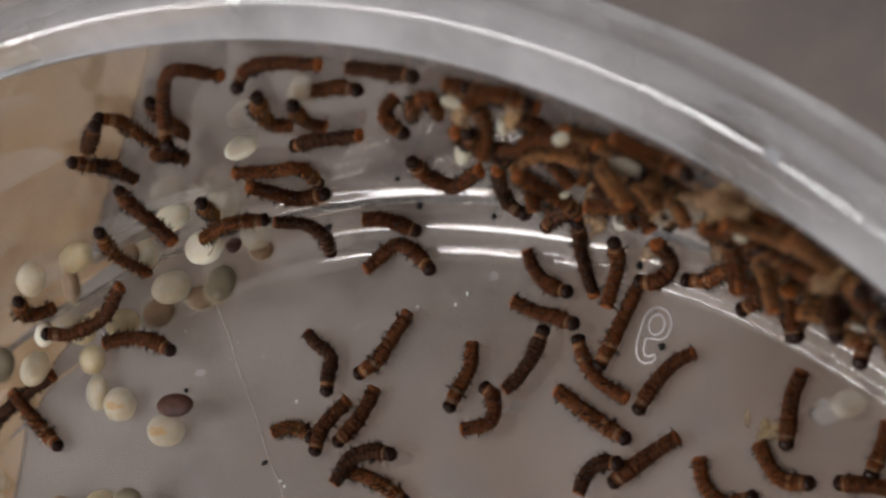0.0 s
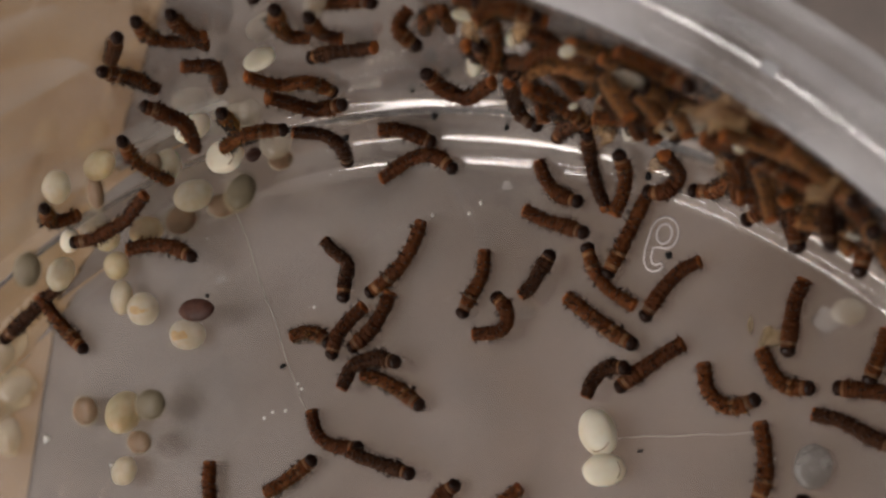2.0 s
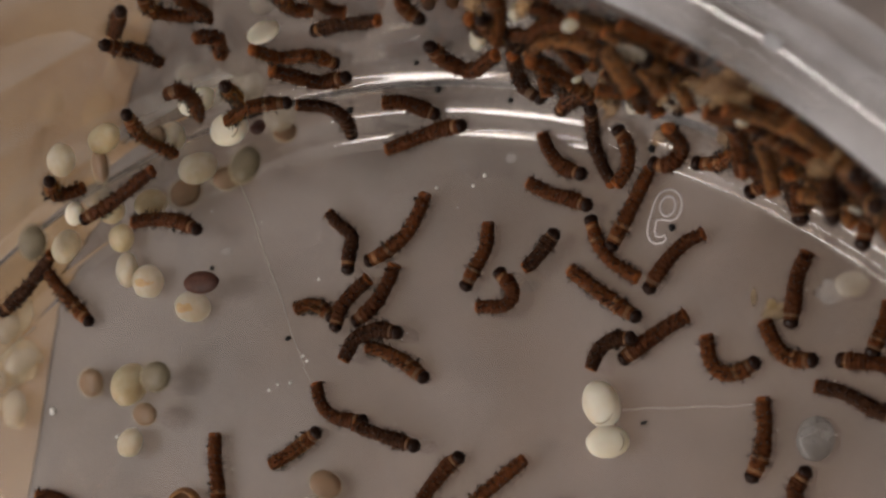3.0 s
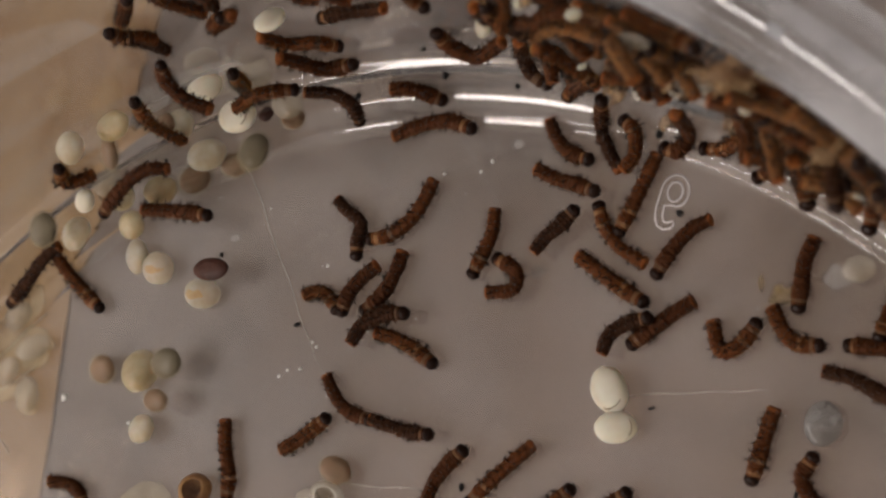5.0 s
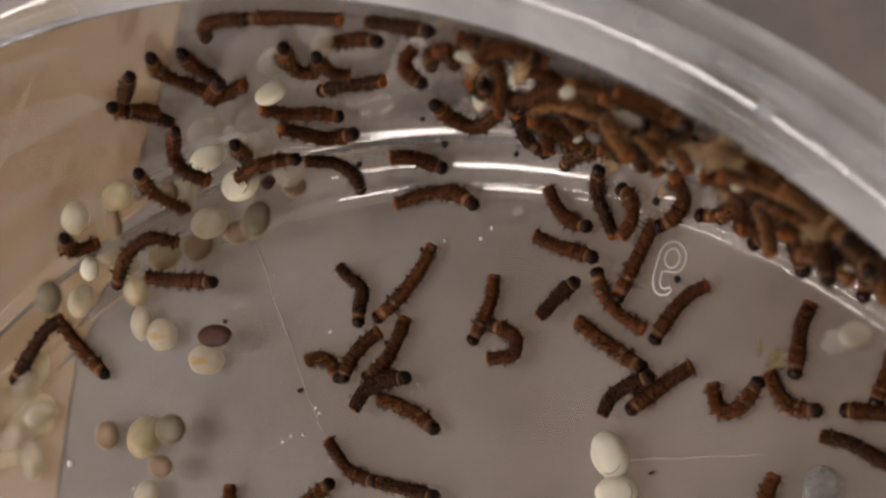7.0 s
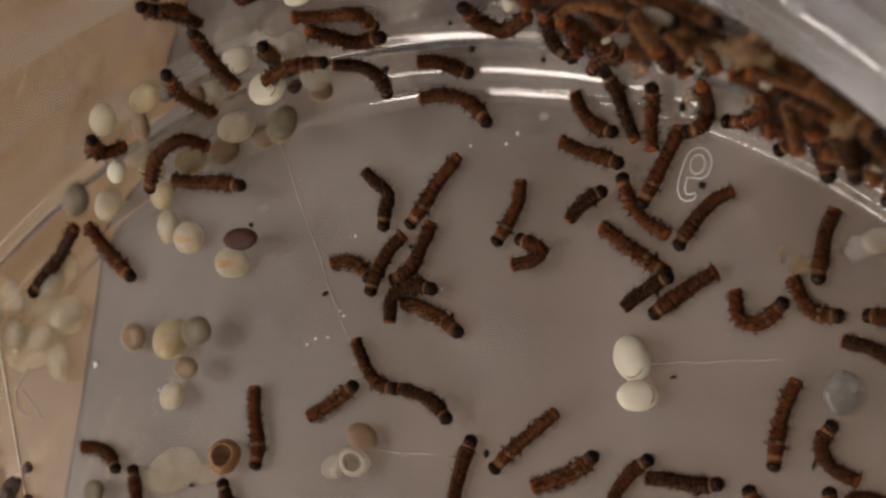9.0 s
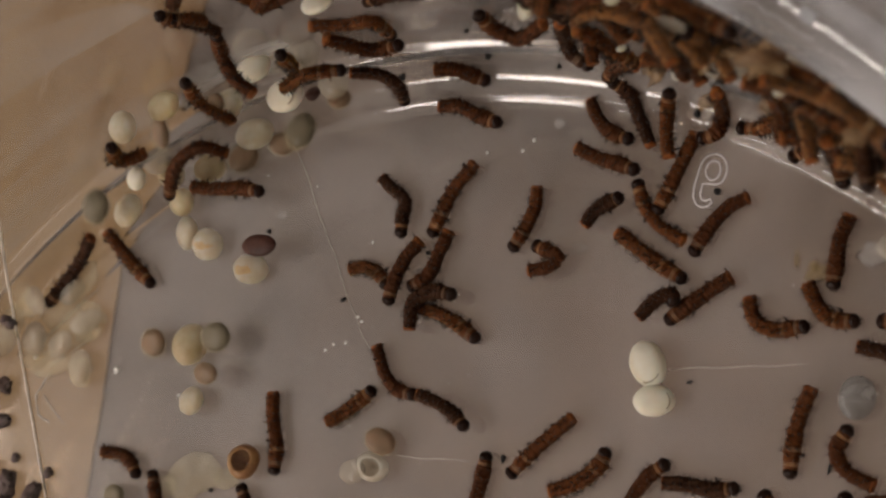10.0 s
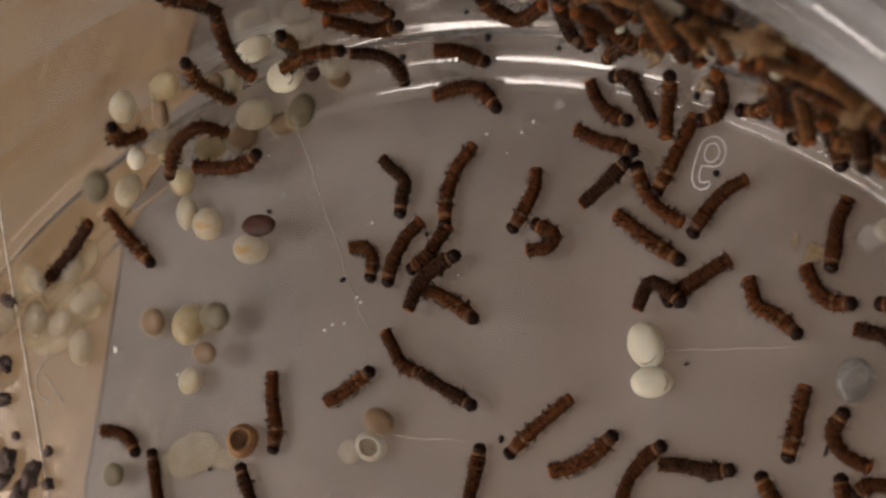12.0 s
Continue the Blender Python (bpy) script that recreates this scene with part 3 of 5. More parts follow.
larva([(2.57, 17.81, 0.22), (2.88, 18.35, 0.22), (3.24, 18.88, 0.22), (3.33, 19.60, 0.22)], [
    (1.5, [(2.57, 17.81, 0.22), (2.88, 18.35, 0.22), (3.24, 18.88, 0.22), (3.33, 19.60, 0.22)]),
    (6.5, [(2.48, 17.72, 0.22), (2.82, 18.26, 0.22), (3.13, 18.88, 0.22), (3.27, 19.60, 0.22)]),
    (9.5, [(2.47, 17.85, 0.22), (2.84, 18.35, 0.22), (3.21, 18.98, 0.22), (3.30, 19.60, 0.22)])])
larva([(3.75, 18.32, 0.50), (4.06, 17.98, 0.50), (3.97, 17.35, 0.50), (3.13, 17.18, 0.50)], [
    (1.5, [(3.75, 18.32, 0.50), (4.06, 17.98, 0.50), (3.97, 17.35, 0.50), (3.13, 17.18, 0.50)]),
    (2.5, [(3.76, 18.16, 0.50), (4.18, 17.60, 0.50), (3.96, 17.19, 0.50), (3.09, 17.20, 0.50)]),
    (6.5, [(3.21, 18.19, 0.50), (3.97, 17.81, 0.50), (3.95, 17.26, 0.50), (3.16, 17.20, 0.50)]),
    (9.5, [(3.34, 17.86, 0.50), (4.05, 17.49, 0.50), (3.78, 17.23, 0.50), (3.17, 17.14, 0.50)]),
    (12, [(3.35, 17.96, 0.50), (3.98, 17.59, 0.50), (3.80, 17.25, 0.50), (3.17, 17.19, 0.50)])])
larva([(6.52, 19.73, 0.50), (5.92, 19.99, 0.50), (5.31, 20.22, 0.50), (4.70, 20.57, 0.50)])
larva([(5.59, 19.74, 0.50), (5.28, 19.08, 0.50), (4.85, 18.51, 0.50), (4.40, 18.16, 0.50)], [
    (0, [(5.59, 19.74, 0.50), (5.28, 19.08, 0.50), (4.85, 18.51, 0.50), (4.40, 18.16, 0.50)]),
    (1, [(5.27, 19.85, 0.50), (5.17, 19.00, 0.50), (4.81, 18.48, 0.50), (4.43, 18.16, 0.50)]),
    (1.5, [(5.49, 19.67, 0.50), (5.19, 19.06, 0.50), (4.93, 18.54, 0.50), (4.58, 18.20, 0.50)]),
    (2.5, [(5.44, 19.05, 0.50), (5.10, 18.63, 0.50), (4.84, 18.34, 0.50), (4.58, 18.17, 0.50)]),
    (5, [(5.87, 19.32, 0.50), (5.38, 18.89, 0.50), (4.95, 18.61, 0.50), (4.60, 18.25, 0.50)]),
    (6.5, [(5.91, 19.20, 0.50), (5.47, 18.88, 0.50), (5.12, 18.59, 0.50), (4.73, 18.26, 0.50)]),
    (9.5, [(5.99, 19.02, 0.50), (5.64, 18.86, 0.50), (5.21, 18.61, 0.50), (4.94, 18.31, 0.50)]),
    (10.5, [(6.03, 19.02, 0.50), (5.65, 18.94, 0.50), (5.21, 18.74, 0.50), (4.91, 18.36, 0.50)]),
    (12, [(6.27, 19.51, 0.50), (5.84, 19.14, 0.50), (5.40, 18.78, 0.50), (4.87, 18.39, 0.50)])])
larva([(6.41, 19.48, 0.22), (6.64, 18.77, 0.22), (7.05, 18.18, 0.22), (7.76, 17.68, 0.22)])
larva([(6.97, 18.55, 0.22), (7.32, 19.11, 0.22), (7.84, 20.01, 0.22), (8.19, 20.65, 0.22)])
larva([(8.22, 20.72, 0.50), (8.83, 20.65, 0.50), (9.28, 21.04, 0.64), (9.32, 21.31, 1.86)], [
    (1.5, [(8.22, 20.72, 0.50), (8.83, 20.65, 0.50), (9.28, 21.04, 0.64), (9.32, 21.31, 1.86)]),
    (5, [(8.41, 20.78, 0.50), (8.86, 20.61, 0.50), (9.21, 21.02, 0.55), (9.34, 21.28, 1.82)]),
    (6.5, [(8.34, 20.40, 0.50), (8.87, 20.63, 0.50), (9.26, 21.07, 0.71), (9.48, 21.38, 1.99)]),
    (9.5, [(8.37, 20.42, 0.50), (8.87, 20.52, 0.50), (9.09, 21.02, 0.50), (9.48, 21.30, 1.93)])])
larva([(6.24, 20.69, 0.22), (5.72, 20.91, 0.22), (5.29, 21.33, 0.22), (5.01, 21.97, 0.25)])
larva([(7.19, 22.18, 1.86), (6.67, 21.93, 0.46), (6.72, 21.26, 0.22), (6.95, 20.52, 0.22)], [
    (1.5, [(7.19, 22.18, 1.86), (6.67, 21.93, 0.46), (6.72, 21.26, 0.22), (6.95, 20.52, 0.22)]),
    (2.5, [(7.14, 22.17, 1.80), (6.59, 21.78, 0.32), (6.78, 20.98, 0.22), (7.10, 20.31, 0.22)]),
    (6.5, [(7.06, 22.07, 1.19), (6.56, 21.60, 0.26), (6.77, 20.94, 0.22), (7.01, 20.36, 0.22)]),
    (9.5, [(6.02, 22.34, 0.85), (6.32, 21.92, 0.37), (6.51, 21.28, 0.22), (6.83, 20.47, 0.22)]),
    (12, [(5.69, 22.03, 0.31), (6.30, 21.88, 0.32), (6.59, 21.30, 0.22), (6.93, 20.57, 0.22)])])
larva([(7.87, 21.73, 1.09), (7.75, 21.24, 0.50), (7.60, 20.71, 0.50), (7.39, 20.11, 0.50)], [
    (1.5, [(7.87, 21.73, 1.09), (7.75, 21.24, 0.50), (7.60, 20.71, 0.50), (7.39, 20.11, 0.50)]),
    (2.5, [(7.47, 21.78, 0.72), (7.65, 21.30, 0.50), (7.64, 20.67, 0.50), (7.30, 20.24, 0.50)]),
    (6.5, [(7.30, 21.63, 0.50), (7.66, 21.27, 0.50), (7.64, 20.64, 0.50), (7.29, 20.28, 0.50)]),
    (9.5, [(7.67, 21.77, 0.87), (7.48, 21.28, 0.50), (7.43, 20.56, 0.50), (7.50, 20.00, 0.50)]),
    (12, [(7.73, 21.76, 0.89), (7.56, 21.22, 0.50), (7.47, 20.59, 0.50), (7.46, 20.03, 0.50)])])
larva([(7.77, 16.60, 0.22), (7.20, 16.98, 0.22), (6.53, 17.50, 0.22), (5.80, 18.09, 0.22)])
larva([(8.03, 17.31, 0.22), (8.46, 17.91, 0.22), (9.04, 18.48, 0.22), (9.65, 18.74, 0.22)])
larva([(7.25, 15.49, 0.22), (7.67, 15.78, 0.22), (8.42, 16.23, 0.22), (9.11, 16.59, 0.22)])
larva([(7.60, 15.99, 0.50), (7.11, 16.02, 0.50), (6.70, 15.79, 0.50), (6.45, 15.30, 0.50)], [
    (1.5, [(7.60, 15.99, 0.50), (7.11, 16.02, 0.50), (6.70, 15.79, 0.50), (6.45, 15.30, 0.50)]),
    (6.5, [(8.06, 16.35, 0.50), (7.49, 16.16, 0.50), (6.90, 15.89, 0.50), (6.59, 15.37, 0.50)]),
    (9.5, [(7.80, 16.52, 0.50), (7.30, 16.21, 0.50), (6.88, 15.98, 0.50), (6.57, 15.76, 0.50)]),
    (10.5, [(7.37, 15.46, 0.50), (7.55, 15.96, 0.50), (7.05, 16.10, 0.50), (6.50, 15.44, 0.50)]),
    (12, [(7.87, 15.41, 0.50), (7.33, 15.88, 0.50), (6.88, 16.03, 0.50), (6.53, 15.33, 0.50)])])
larva([(11.11, 14.97, 0.22), (10.34, 14.82, 0.22), (9.80, 15.29, 0.22), (9.67, 16.01, 0.22)], [
    (1.5, [(11.11, 14.97, 0.22), (10.34, 14.82, 0.22), (9.80, 15.29, 0.22), (9.67, 16.01, 0.22)]),
    (5, [(10.86, 15.95, 0.22), (10.36, 15.36, 0.22), (9.81, 15.24, 0.22), (9.63, 16.03, 0.22)]),
    (6.5, [(10.95, 16.11, 0.22), (10.46, 15.47, 0.22), (9.86, 15.36, 0.22), (9.67, 16.07, 0.22)]),
    (9, [(11.03, 15.70, 0.22), (10.40, 15.16, 0.22), (9.78, 15.27, 0.22), (9.64, 16.04, 0.22)]),
    (9.5, [(11.09, 15.33, 0.22), (10.39, 15.05, 0.22), (9.77, 15.28, 0.22), (9.62, 16.00, 0.22)]),
    (10.5, [(11.25, 15.10, 0.22), (10.40, 15.14, 0.22), (9.78, 15.48, 0.22), (9.63, 16.02, 0.22)]),
    (12, [(11.04, 14.43, 0.22), (10.43, 14.98, 0.22), (9.89, 15.31, 0.22), (9.66, 16.05, 0.22)])])
larva([(12.53, 15.20, 0.22), (11.86, 15.31, 0.22), (11.49, 15.71, 0.22), (11.25, 16.29, 0.22)])
larva([(11.92, 16.13, 0.22), (12.03, 16.72, 0.22), (12.15, 17.39, 0.22), (12.45, 18.01, 0.22)])
larva([(13.15, 15.18, 0.22), (13.65, 15.12, 0.22), (14.07, 15.05, 0.22), (14.56, 14.93, 0.22)])
larva([(14.64, 13.58, 0.22), (13.95, 13.93, 0.22), (13.26, 14.34, 0.22), (12.54, 14.56, 0.22)])
larva([(13.98, 15.27, 0.22), (14.17, 15.69, 0.22), (14.36, 16.10, 0.22), (14.50, 16.59, 0.22)])
larva([(10.99, 12.32, 0.22), (11.24, 12.95, 0.22), (11.25, 13.74, 0.22), (11.16, 14.39, 0.22)], [
    (1.5, [(10.99, 12.32, 0.22), (11.24, 12.95, 0.22), (11.25, 13.74, 0.22), (11.16, 14.39, 0.22)]),
    (2.5, [(10.83, 12.29, 0.22), (11.12, 12.90, 0.22), (11.21, 13.61, 0.22), (11.13, 14.38, 0.22)]),
    (5, [(10.51, 11.79, 0.22), (10.74, 12.36, 0.22), (10.96, 13.00, 0.22), (11.21, 13.64, 0.22)]),
    (9.5, [(10.59, 11.26, 0.22), (10.72, 12.10, 0.22), (10.95, 12.90, 0.22), (11.27, 13.56, 0.22)]),
    (12, [(10.63, 11.18, 0.22), (10.82, 11.84, 0.22), (10.99, 12.50, 0.22), (11.16, 13.09, 0.22)])])
larva([(12.22, 12.46, 0.22), (11.87, 11.86, 0.22), (12.18, 11.30, 0.22), (12.83, 10.97, 0.22)])
larva([(-0.64, 14.23, 0.22), (-1.53, 14.31, 0.22), (-2.11, 14.70, 0.22), (-2.31, 15.36, 0.22)], [
    (2.5, [(-0.64, 14.23, 0.22), (-1.53, 14.31, 0.22), (-2.11, 14.70, 0.22), (-2.31, 15.36, 0.22)]),
    (5, [(-0.74, 13.79, 0.22), (-1.46, 14.06, 0.22), (-1.94, 14.49, 0.22), (-2.28, 15.17, 0.22)]),
    (6.5, [(-0.61, 13.90, 0.22), (-1.47, 14.21, 0.22), (-1.95, 14.64, 0.22), (-2.34, 15.19, 0.22)]),
    (9.5, [(-0.79, 13.75, 0.22), (-1.42, 13.94, 0.22), (-1.85, 14.46, 0.22), (-2.17, 15.27, 0.22)]),
    (12, [(-0.46, 13.79, 0.22), (-1.10, 14.04, 0.22), (-1.44, 14.52, 0.22), (-1.76, 15.08, 0.22)])])
larva([(1.17, 13.39, 0.50), (0.50, 13.61, 0.50), (-0.15, 13.82, 0.50), (-0.85, 14.10, 0.50)], [
    (2.5, [(1.17, 13.39, 0.50), (0.50, 13.61, 0.50), (-0.15, 13.82, 0.50), (-0.85, 14.10, 0.50)]),
    (5, [(1.33, 13.30, 0.50), (0.66, 13.41, 0.50), (0.02, 13.59, 0.50), (-0.63, 13.82, 0.50)]),
    (6.5, [(1.48, 13.44, 0.50), (0.85, 13.57, 0.50), (0.20, 13.72, 0.50), (-0.45, 13.88, 0.50)]),
    (9.5, [(1.03, 12.73, 0.50), (0.66, 13.19, 0.50), (0.09, 13.54, 0.50), (-0.52, 13.75, 0.50)]),
    (12, [(1.40, 12.77, 0.50), (0.88, 13.08, 0.50), (0.32, 13.37, 0.50), (-0.35, 13.77, 0.50)])])
larva([(-2.24, 13.96, 0.22), (-2.70, 13.64, 0.22), (-3.30, 13.29, 0.22), (-3.84, 13.03, 0.22)])
larva([(-5.78, 11.53, 0.22), (-5.69, 12.35, 0.22), (-5.83, 13.22, 0.22), (-5.83, 14.00, 0.22)])
larva([(-11.12, 11.53, 0.22), (-11.41, 12.02, 0.22), (-11.89, 12.26, 0.22), (-12.55, 12.31, 0.22)])
larva([(-10.48, 11.64, 0.22), (-10.38, 11.11, 0.22), (-10.21, 10.30, 0.22), (-10.04, 9.60, 0.22)])
larva([(-7.00, 11.16, 0.22), (-6.73, 10.47, 0.22), (-6.45, 9.95, 0.22), (-6.02, 9.53, 0.22)])
larva([(2.34, 11.36, 0.22), (2.89, 11.86, 0.22), (3.60, 12.40, 0.22), (4.35, 12.94, 0.22)])
larva([(5.51, 11.77, 0.22), (4.99, 11.36, 0.22), (4.29, 11.09, 0.22), (3.63, 10.90, 0.22)], [
    (9.5, [(5.51, 11.77, 0.22), (4.99, 11.36, 0.22), (4.29, 11.09, 0.22), (3.63, 10.90, 0.22)]),
    (10.5, [(5.21, 12.26, 0.22), (5.13, 11.72, 0.22), (4.55, 11.18, 0.22), (3.64, 10.90, 0.22)]),
    (12, [(5.70, 11.96, 0.22), (5.13, 11.45, 0.22), (4.43, 11.07, 0.22), (3.73, 10.92, 0.22)])])
larva([(2.41, 13.12, 0.22), (1.96, 12.79, 0.22), (1.52, 12.33, 0.22), (1.07, 11.79, 0.22)], [
    (2.5, [(2.41, 13.12, 0.22), (1.96, 12.79, 0.22), (1.52, 12.33, 0.22), (1.07, 11.79, 0.22)]),
    (5, [(2.25, 12.90, 0.22), (1.77, 12.52, 0.22), (1.32, 12.06, 0.22), (0.99, 11.43, 0.22)]),
    (9, [(1.69, 12.30, 0.22), (1.45, 11.75, 0.22), (1.23, 11.11, 0.22), (1.05, 10.47, 0.22)]),
    (9.5, [(1.65, 12.13, 0.22), (1.43, 11.40, 0.22), (1.21, 10.76, 0.22), (1.06, 10.12, 0.22)]),
    (12, [(1.48, 11.65, 0.22), (1.33, 11.01, 0.22), (1.15, 10.36, 0.22), (1.02, 9.80, 0.22)])])
larva([(7.15, 11.64, 0.22), (6.59, 11.26, 0.22), (6.13, 10.73, 0.22), (5.82, 10.04, 0.22)])
larva([(9.14, 10.94, 0.22), (8.47, 10.90, 0.22), (7.74, 11.05, 0.22), (7.04, 11.11, 0.22)])
larva([(9.87, 10.81, 0.22), (10.10, 10.37, 0.22), (10.48, 9.93, 0.22), (11.00, 9.57, 0.22)])
larva([(9.40, 20.66, 0.30), (10.15, 20.55, 0.46), (11.36, 20.43, 1.92), (12.16, 20.21, 2.10)])
larva([(11.34, 20.90, 3.49), (11.56, 20.74, 2.73), (11.99, 20.42, 2.26), (12.41, 19.91, 1.99)])
larva([(10.88, 19.68, 0.22), (11.31, 19.83, 0.37), (11.75, 19.94, 0.85), (12.45, 19.90, 2.00)])
larva([(12.27, 18.78, 0.22), (12.23, 19.18, 0.32), (12.23, 19.56, 0.73), (12.44, 19.70, 1.87)])
larva([(12.59, 18.69, 1.39), (12.83, 19.18, 1.37), (13.12, 19.48, 2.03), (13.28, 19.70, 3.02)])
larva([(15.17, 17.63, 7.12), (15.26, 18.00, 7.16), (15.70, 18.14, 8.74), (15.48, 18.34, 8.84)])
larva([(2.11, 21.71, 0.22), (1.58, 22.33, 0.22), (0.98, 22.60, 0.27), (0.00, 22.03, 0.22)], [
    (0, [(2.11, 21.71, 0.22), (1.58, 22.33, 0.22), (0.98, 22.60, 0.27), (0.00, 22.03, 0.22)]),
    (1, [(2.48, 22.86, 0.53), (1.73, 22.75, 0.37), (0.91, 22.33, 0.22), (0.01, 22.02, 0.22)]),
    (1.5, [(2.35, 22.41, 0.24), (1.69, 22.64, 0.30), (0.91, 22.49, 0.24), (-0.04, 22.01, 0.22)]),
    (2.5, [(2.47, 21.89, 0.22), (1.89, 22.42, 0.23), (1.06, 22.52, 0.24), (0.02, 22.05, 0.22)]),
    (3, [(2.60, 22.50, 0.28), (1.81, 22.47, 0.24), (0.97, 22.31, 0.22), (0.03, 22.08, 0.22)]),
    (5, [(2.65, 21.96, 0.22), (1.82, 22.31, 0.22), (0.89, 22.30, 0.22), (-0.01, 22.07, 0.22)]),
    (5.5, [(2.59, 22.21, 0.22), (1.71, 22.23, 0.22), (0.87, 22.19, 0.22), (-0.02, 22.12, 0.22)]),
    (6.5, [(2.77, 21.88, 0.22), (2.00, 22.17, 0.22), (1.06, 22.22, 0.22), (0.05, 22.03, 0.22)]),
    (9, [(2.26, 21.33, 0.22), (1.71, 22.01, 0.22), (0.86, 22.40, 0.22), (-0.01, 22.38, 0.22)]),
    (9.5, [(2.21, 21.39, 0.22), (1.46, 21.87, 0.22), (0.79, 22.26, 0.22), (0.01, 22.38, 0.22)]),
    (10.5, [(1.98, 21.79, 0.22), (1.26, 22.04, 0.22), (0.68, 22.33, 0.22), (0.14, 22.30, 0.22)]),
    (12, [(2.05, 21.45, 0.22), (1.45, 22.11, 0.22), (0.78, 22.27, 0.22), (-0.10, 22.11, 0.22)])])
larva([(1.82, 22.85, 0.47), (1.38, 23.06, 0.77), (1.07, 23.15, 1.24), (0.53, 23.17, 1.29)])
larva([(-0.73, 22.42, 0.95), (-0.43, 22.72, 1.94), (-0.90, 23.01, 2.29), (-1.52, 23.03, 2.70)])
larva([(-1.54, 23.04, 3.03), (-2.12, 23.01, 3.29), (-2.74, 22.95, 3.39), (-3.77, 22.78, 2.91)])
larva([(0.25, 23.76, 3.26), (0.44, 23.82, 4.63), (-0.42, 23.82, 4.75), (-1.31, 23.81, 5.12)], [
    (9.5, [(0.25, 23.76, 3.26), (0.44, 23.82, 4.63), (-0.42, 23.82, 4.75), (-1.31, 23.81, 5.12)]),
    (6.5, [(0.52, 23.79, 4.07), (-0.00, 23.82, 4.56), (-0.67, 23.82, 4.82), (-1.05, 23.84, 5.65)]),
    (1.5, [(0.27, 23.77, 3.33), (0.15, 23.82, 4.49), (-0.79, 23.81, 4.72), (-1.14, 23.84, 5.73)])])
larva([(0.15, 23.68, 2.62), (-0.85, 23.66, 2.54), (-1.21, 23.68, 3.50), (-1.46, 23.70, 4.16)])
larva([(-4.29, 23.50, 6.24), (-4.08, 23.10, 5.80), (-3.66, 22.66, 5.46), (-3.26, 22.21, 5.14)], [
    (0, [(-4.29, 23.50, 6.24), (-4.08, 23.10, 5.80), (-3.66, 22.66, 5.46), (-3.26, 22.21, 5.14)]),
    (1, [(-3.42, 23.62, 6.18), (-3.80, 23.19, 6.09), (-3.58, 22.66, 5.84), (-3.11, 22.24, 5.49)]),
    (1.5, [(-4.24, 23.39, 6.22), (-3.93, 23.03, 5.98), (-3.40, 22.80, 5.65), (-3.11, 22.19, 5.36)]),
    (2.5, [(-3.53, 22.99, 7.12), (-3.16, 23.02, 6.61), (-3.31, 22.95, 5.34), (-4.19, 22.74, 3.73)]),
    (3, [(-3.87, 22.88, 5.78), (-3.43, 22.95, 5.78), (-3.47, 22.92, 5.06), (-4.07, 22.77, 3.89)]),
    (5, [(-4.22, 23.48, 5.93), (-4.30, 23.06, 5.49), (-3.92, 22.59, 5.20), (-3.35, 22.32, 4.84)]),
    (6.5, [(-3.66, 23.59, 6.05), (-4.31, 23.04, 5.35), (-4.08, 22.57, 5.12), (-3.54, 22.32, 4.78)]),
    (9, [(-4.02, 23.54, 6.20), (-3.96, 23.16, 5.69), (-3.65, 22.61, 5.43), (-3.27, 22.14, 5.13)]),
    (9.5, [(-3.77, 23.59, 6.24), (-3.98, 23.11, 5.58), (-3.74, 22.63, 5.36), (-3.35, 22.20, 5.07)]),
    (12, [(-3.67, 23.60, 6.44), (-4.13, 23.16, 5.41), (-3.89, 22.52, 5.16), (-3.49, 22.12, 4.87)])])
larva([(-3.91, 23.63, 8.16), (-3.65, 23.65, 7.74), (-3.56, 23.63, 7.09), (-3.53, 23.61, 6.49)])
larva([(-5.30, 22.59, 5.69), (-5.90, 22.38, 4.22), (-6.10, 22.28, 3.11), (-6.10, 22.19, 2.25)])
larva([(-9.86, 21.56, 3.43), (-10.30, 21.32, 2.55), (-10.01, 21.39, 2.27), (-9.54, 21.55, 2.16)])
larva([(-9.90, 20.77, 2.24), (-9.03, 20.79, 1.86), (-8.04, 21.14, 1.78), (-7.08, 21.90, 2.26)], [
    (1, [(-9.90, 20.77, 2.24), (-9.03, 20.79, 1.86), (-8.04, 21.14, 1.78), (-7.08, 21.90, 2.26)]),
    (2.5, [(-9.82, 20.62, 2.02), (-8.92, 20.90, 1.93), (-7.95, 21.33, 1.97), (-7.04, 21.86, 2.16)]),
    (6.5, [(-9.68, 20.32, 1.18), (-8.67, 21.01, 1.93), (-7.72, 21.51, 2.04), (-6.99, 21.42, 1.59)]),
    (9.5, [(-9.51, 20.29, 0.95), (-8.48, 21.07, 1.93), (-7.55, 21.55, 2.02), (-6.94, 21.43, 1.36)])])
larva([(-6.07, 20.09, 0.95), (-6.91, 20.52, 0.95), (-7.76, 20.65, 0.95), (-8.55, 20.58, 0.95)], [
    (1.5, [(-6.07, 20.09, 0.95), (-6.91, 20.52, 0.95), (-7.76, 20.65, 0.95), (-8.55, 20.58, 0.95)]),
    (6.5, [(-5.95, 20.15, 0.95), (-6.80, 20.27, 0.95), (-7.66, 20.40, 0.95), (-8.54, 20.56, 0.95)]),
    (9.5, [(-5.86, 20.14, 0.95), (-6.78, 20.35, 0.95), (-7.66, 20.43, 0.95), (-8.55, 20.57, 0.95)]),
    (12, [(-6.00, 20.84, 0.95), (-6.49, 20.49, 0.95), (-7.36, 20.43, 0.95), (-8.47, 20.58, 0.95)])])
